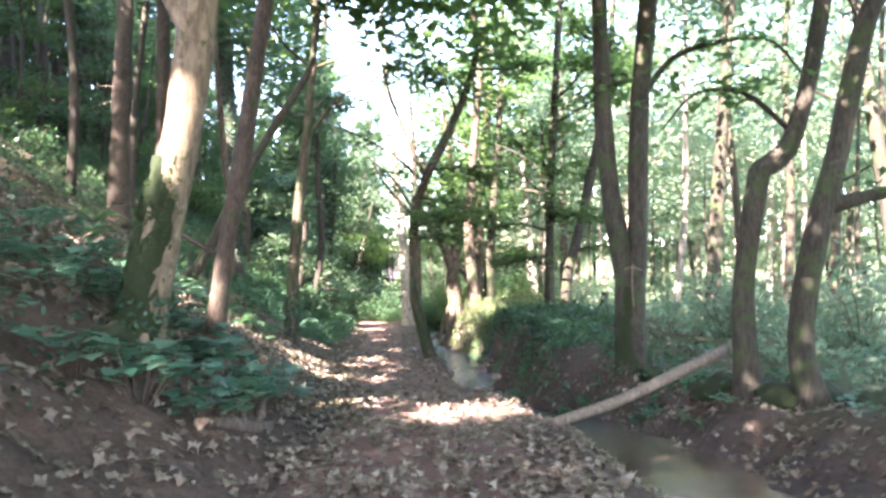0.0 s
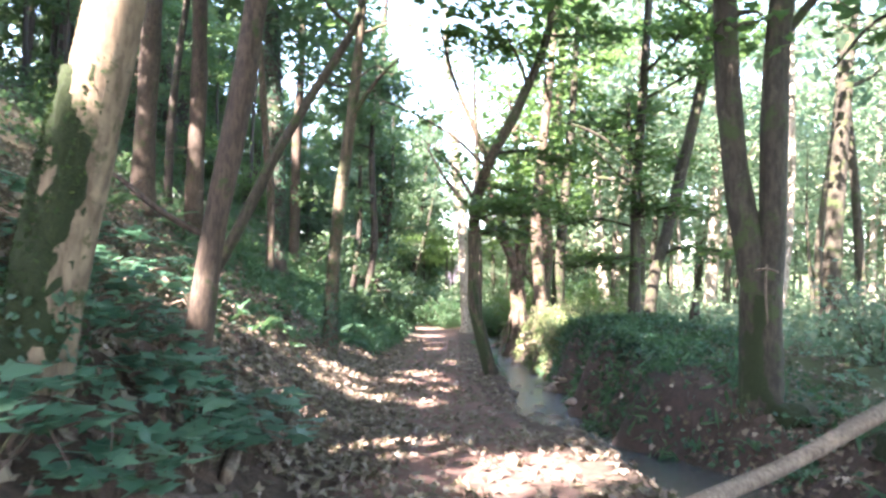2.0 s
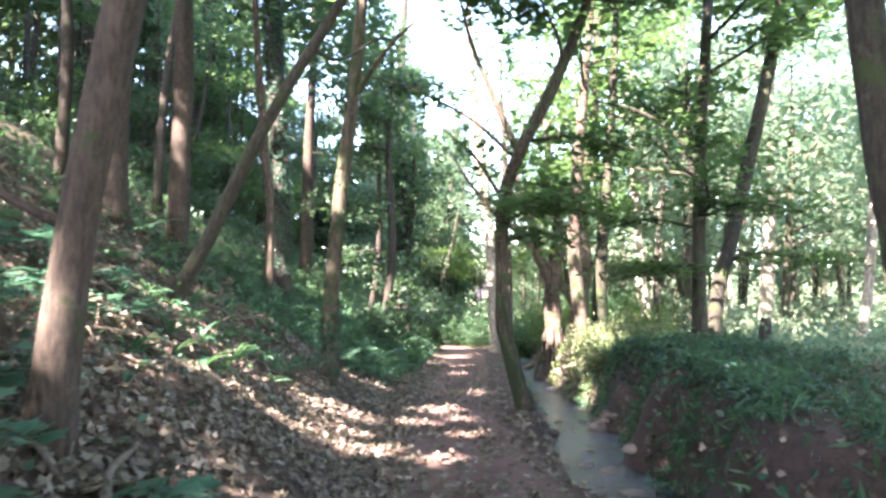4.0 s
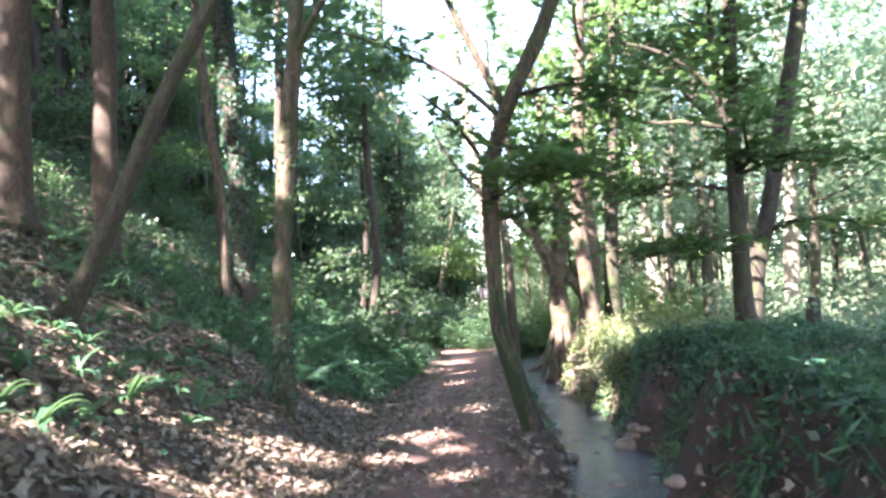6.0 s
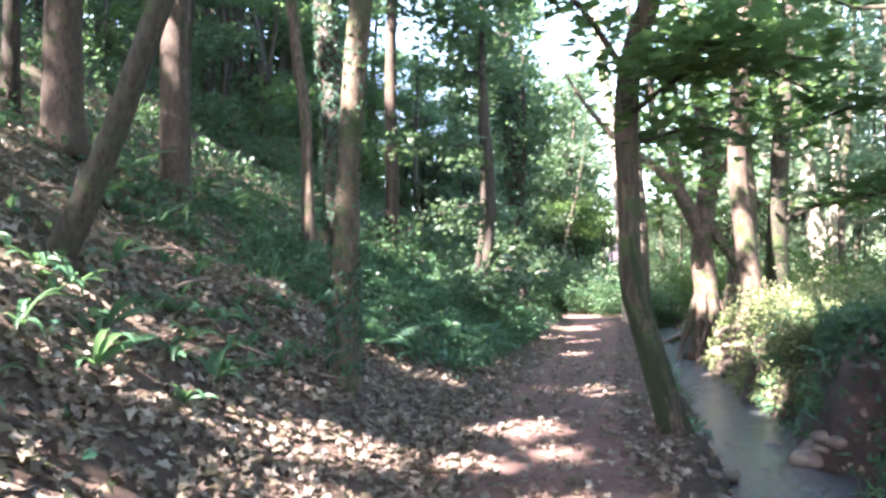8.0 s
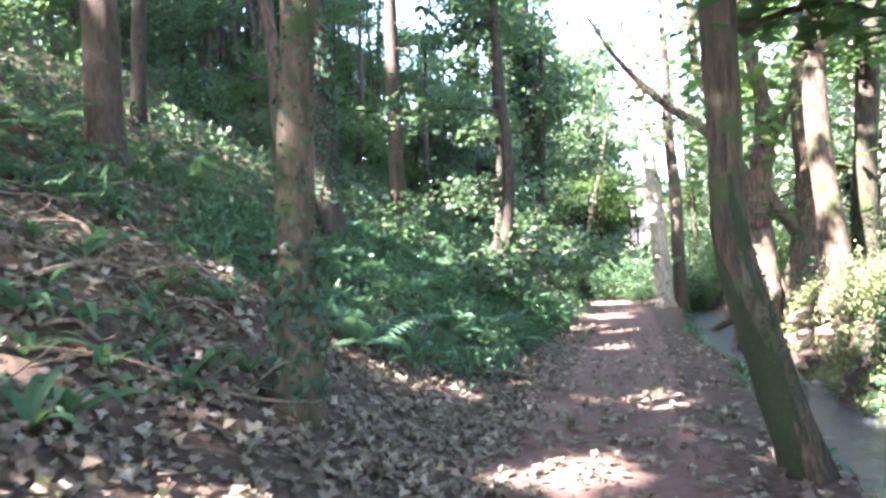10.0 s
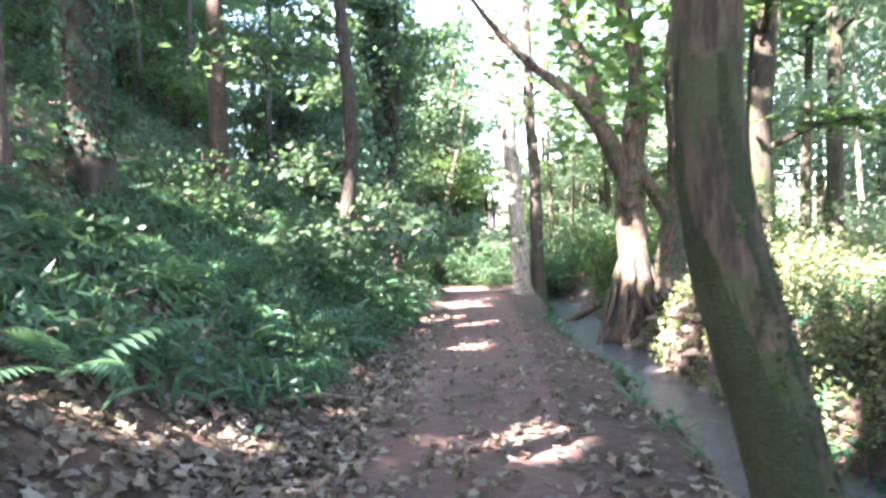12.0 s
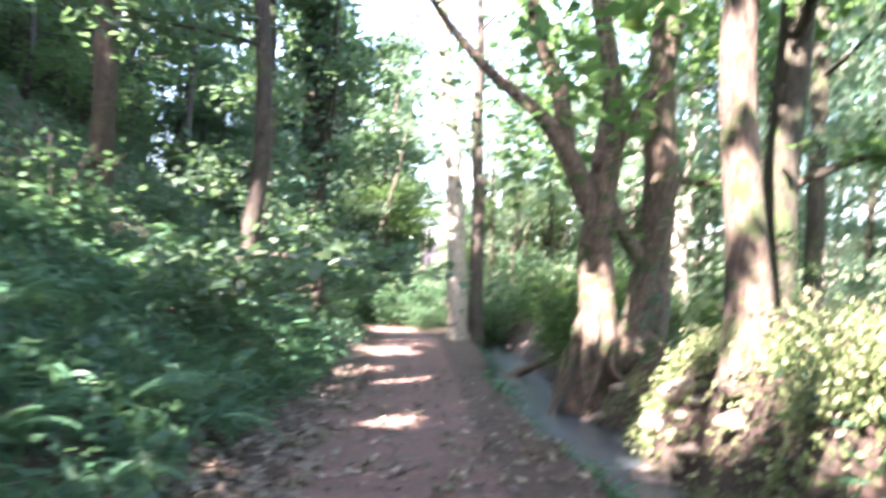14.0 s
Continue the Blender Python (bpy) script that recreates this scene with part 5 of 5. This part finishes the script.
for k in range(46):
    x, y = rng.uniform(-7.5, -1.6), rng.uniform(6.5, 22)
    if left_of_path(x, y) < (1.6 if y < 17 else 0.4):
        x = path_middle(y) - 2.8 - rng.uniform(0, 3.0)
    a, ln, r = rng.uniform(0, 3.14), rng.uniform(0.6, 2.0), rng.uniform(0.010, 0.026)
    pts = [(x + math.cos(a) * ln * t + rng.normal() * 0.04, y + math.sin(a) * ln * t + rng.normal() * 0.04, 0, r * (1.1 - 0.7 * t)) for t in (0, 0.33, 0.66, 1)]
    pts = [(px, py, land_z(px, py) + 0.03 + 0.10 * (i % 2), pr) for i, (px, py, _, pr) in enumerate(pts)]
    log_piece("fallen_branch", "thin dead branch lying on the leafy bank", pts, DEAD_WOOD, "branch", 3, 6, k)


def burr(e, at, r, k):
    bm = bmesh.new()
    bmesh.ops.create_icosphere(bm, subdivisions=3, radius=r)
    for v in bm.verts:
        v.co *= 1 + 0.35 * noise.noise(v.co * (2.2 / r) + Vector((k, 0, 0)))
        v.co += Vector(at) - e.location
    me = bpy.data.meshes.new("burr")
    bm.to_mesh(me)
    bm.free()
    me.polygons.foreach_set("use_smooth", np.ones(len(me.polygons), bool))
    part("burr", me, BARK_OLD, e, "swollen dark burr on the stem")


for k, (at, r) in enumerate((((0.57, 29.47, 2.62), 0.25), ((0.45, 29.45, 1.2), 0.24))):
    burr(climbed(0.53, 29.5)[0], at, r, k)


for k in range(11):
    a = -2.9 + 0.42 * k
    e = climbed(0.53, 29.5)[0]
    line = [(0.5 + d * math.cos(a + 0.3 * w), 29.5 + d * math.sin(a + 0.3 * w), h, r) for d, w, h, r in ((0.22, 0, 0.35 - 0.05 * (k % 4), 0.05), (0.38, (-1) ** k, -0.25, 0.065), (0.55, 0, -0.75, 0.06), (0.85, (-1) ** k, land_z(0.5 + 0.85 * math.cos(a), 29.5 + 0.85 * math.sin(a)) - 0.03, 0.03))]
    part("root", tube_mesh("root", line, np.array(e.location), 7, 0.12, 0.12, 0, k), BARK_OLD, e, "bare pale root running down to the water")


# ---- stones ----
def stone(x, y, s, k, proud=0.0):
    bm = bmesh.new()
    bmesh.ops.create_icosphere(bm, subdivisions=2, radius=1.0)
    for v in bm.verts:
        v.co *= 1 + 0.28 * noise.noise(v.co * 1.1 + Vector((k * 3.1, 0, 0)))
        v.co = Vector((v.co.x * s * 1.2, v.co.y * s, v.co.z * s * 0.6))
    me = bpy.data.meshes.new("stone")
    bm.to_mesh(me)
    bm.free()
    me.polygons.foreach_set("use_smooth", np.ones(len(me.polygons), bool))
    me.materials.append(STONE)
    ob = new("stone", me)
    ob.matrix_world = pose(x, y, land_z(x, y) + 0.15 * s + proud, 0, 0, k * 47)
    tagged(ob, "rounded brown stone in the stream bed", "stone", "stones in the stream")


for k in range(64):
    y = rng.uniform(14, 33)
    u = rng.uniform(0.25, 0.66) * (1 if k % 3 else -1)
    stone(stream_middle(y) + u, y, rng.uniform(0.04, 0.13), k)
for k in range(25):
    y = rng.uniform(23, 29)
    stone(stream_middle(y) + rng.uniform(0.5, 1.15), y, rng.uniform(0.05, 0.16), k + 70)
for k, (bx, by, bs) in enumerate(((0.25, 25.95, 0.2), (0.47, 25.35, 0.24), (0.62, 25.1, 0.17), (0.62, 25.85, 0.22), (0.1, 26.5, 0.16), (0.7, 25.5, 0.2), (0.3, 26.35, 0.14))):
    stone(bx, by, bs, k + 160)
for k in range(13):
    y = rng.uniform(12.5, 20.5)
    stone(stream_middle(y) + rng.uniform(-0.42, 0.42), y, rng.uniform(0.13, 0.19), k + 200, 0.08)
for k in range(10):
    y = rng.uniform(15.6, 18.5)
    stone(stream_middle(y) - rng.uniform(0.5, 0.75), y, rng.uniform(0.06, 0.13), k + 120)


def mossy_mound(x, y, sx, sy, sz, k):
    bm = bmesh.new()
    bmesh.ops.create_icosphere(bm, subdivisions=4, radius=1.0)
    for v in bm.verts:
        v.co *= 1 + 0.3 * noise.noise(v.co * 1.6 + Vector((k * 2.3, 1, 0))) + 0.08 * noise.noise(v.co * 6)
        v.co = Vector((v.co.x * sx, v.co.y * sy, v.co.z * sz))
    me = bpy.data.meshes.new("mossy_mound")
    bm.to_mesh(me)
    bm.free()
    me.polygons.foreach_set("use_smooth", np.ones(len(me.polygons), bool))
    me.materials.append(MOSS)
    ob = new("mossy_mound", me)
    ob.matrix_world = pose(x, y, land_z(x, y), 0, 0, k * 61)
    tagged(ob, "low mossy mound of old roots and earth", "mound", "mossy mounds round the tree feet")


for k, (x, y, sx, sy, sz) in enumerate(((4.15, 8.75, 0.32, 0.22, 0.28), (4.75, 8.9, 0.4, 0.3, 0.3), (3.6, 9.35, 0.3, 0.25, 0.22), (5.1, 8.2, 0.35, 0.25, 0.2), (-2.98, 6.45, 0.3, 0.26, 0.14), (3.25, 11.2, 0.3, 0.22, 0.2))):
    mossy_mound(x, y, sx, sy, sz, k)
for k in range(3):
    x0, y0 = (3.9, 4.5, -2.85)[k], (8.9, 8.5, 6.45)[k]
    a0 = (0.4, 2.6, 5.2)[k]
    pts = [(x0 + math.cos(a0) * d, y0 + math.sin(a0) * d, land_z(x0 + math.cos(a0) * d, y0 + math.sin(a0) * d) + h, r) for d, h, r in ((0.1, 0.1, 0.07), (0.45, 0.06, 0.055), (0.9, 0.02, 0.035), (1.3, -0.03, 0.015))]
    log_piece("tree_root", "gnarled surface root running from a tree's foot", pts, BARK_GREY, "root", 0, 8, k)
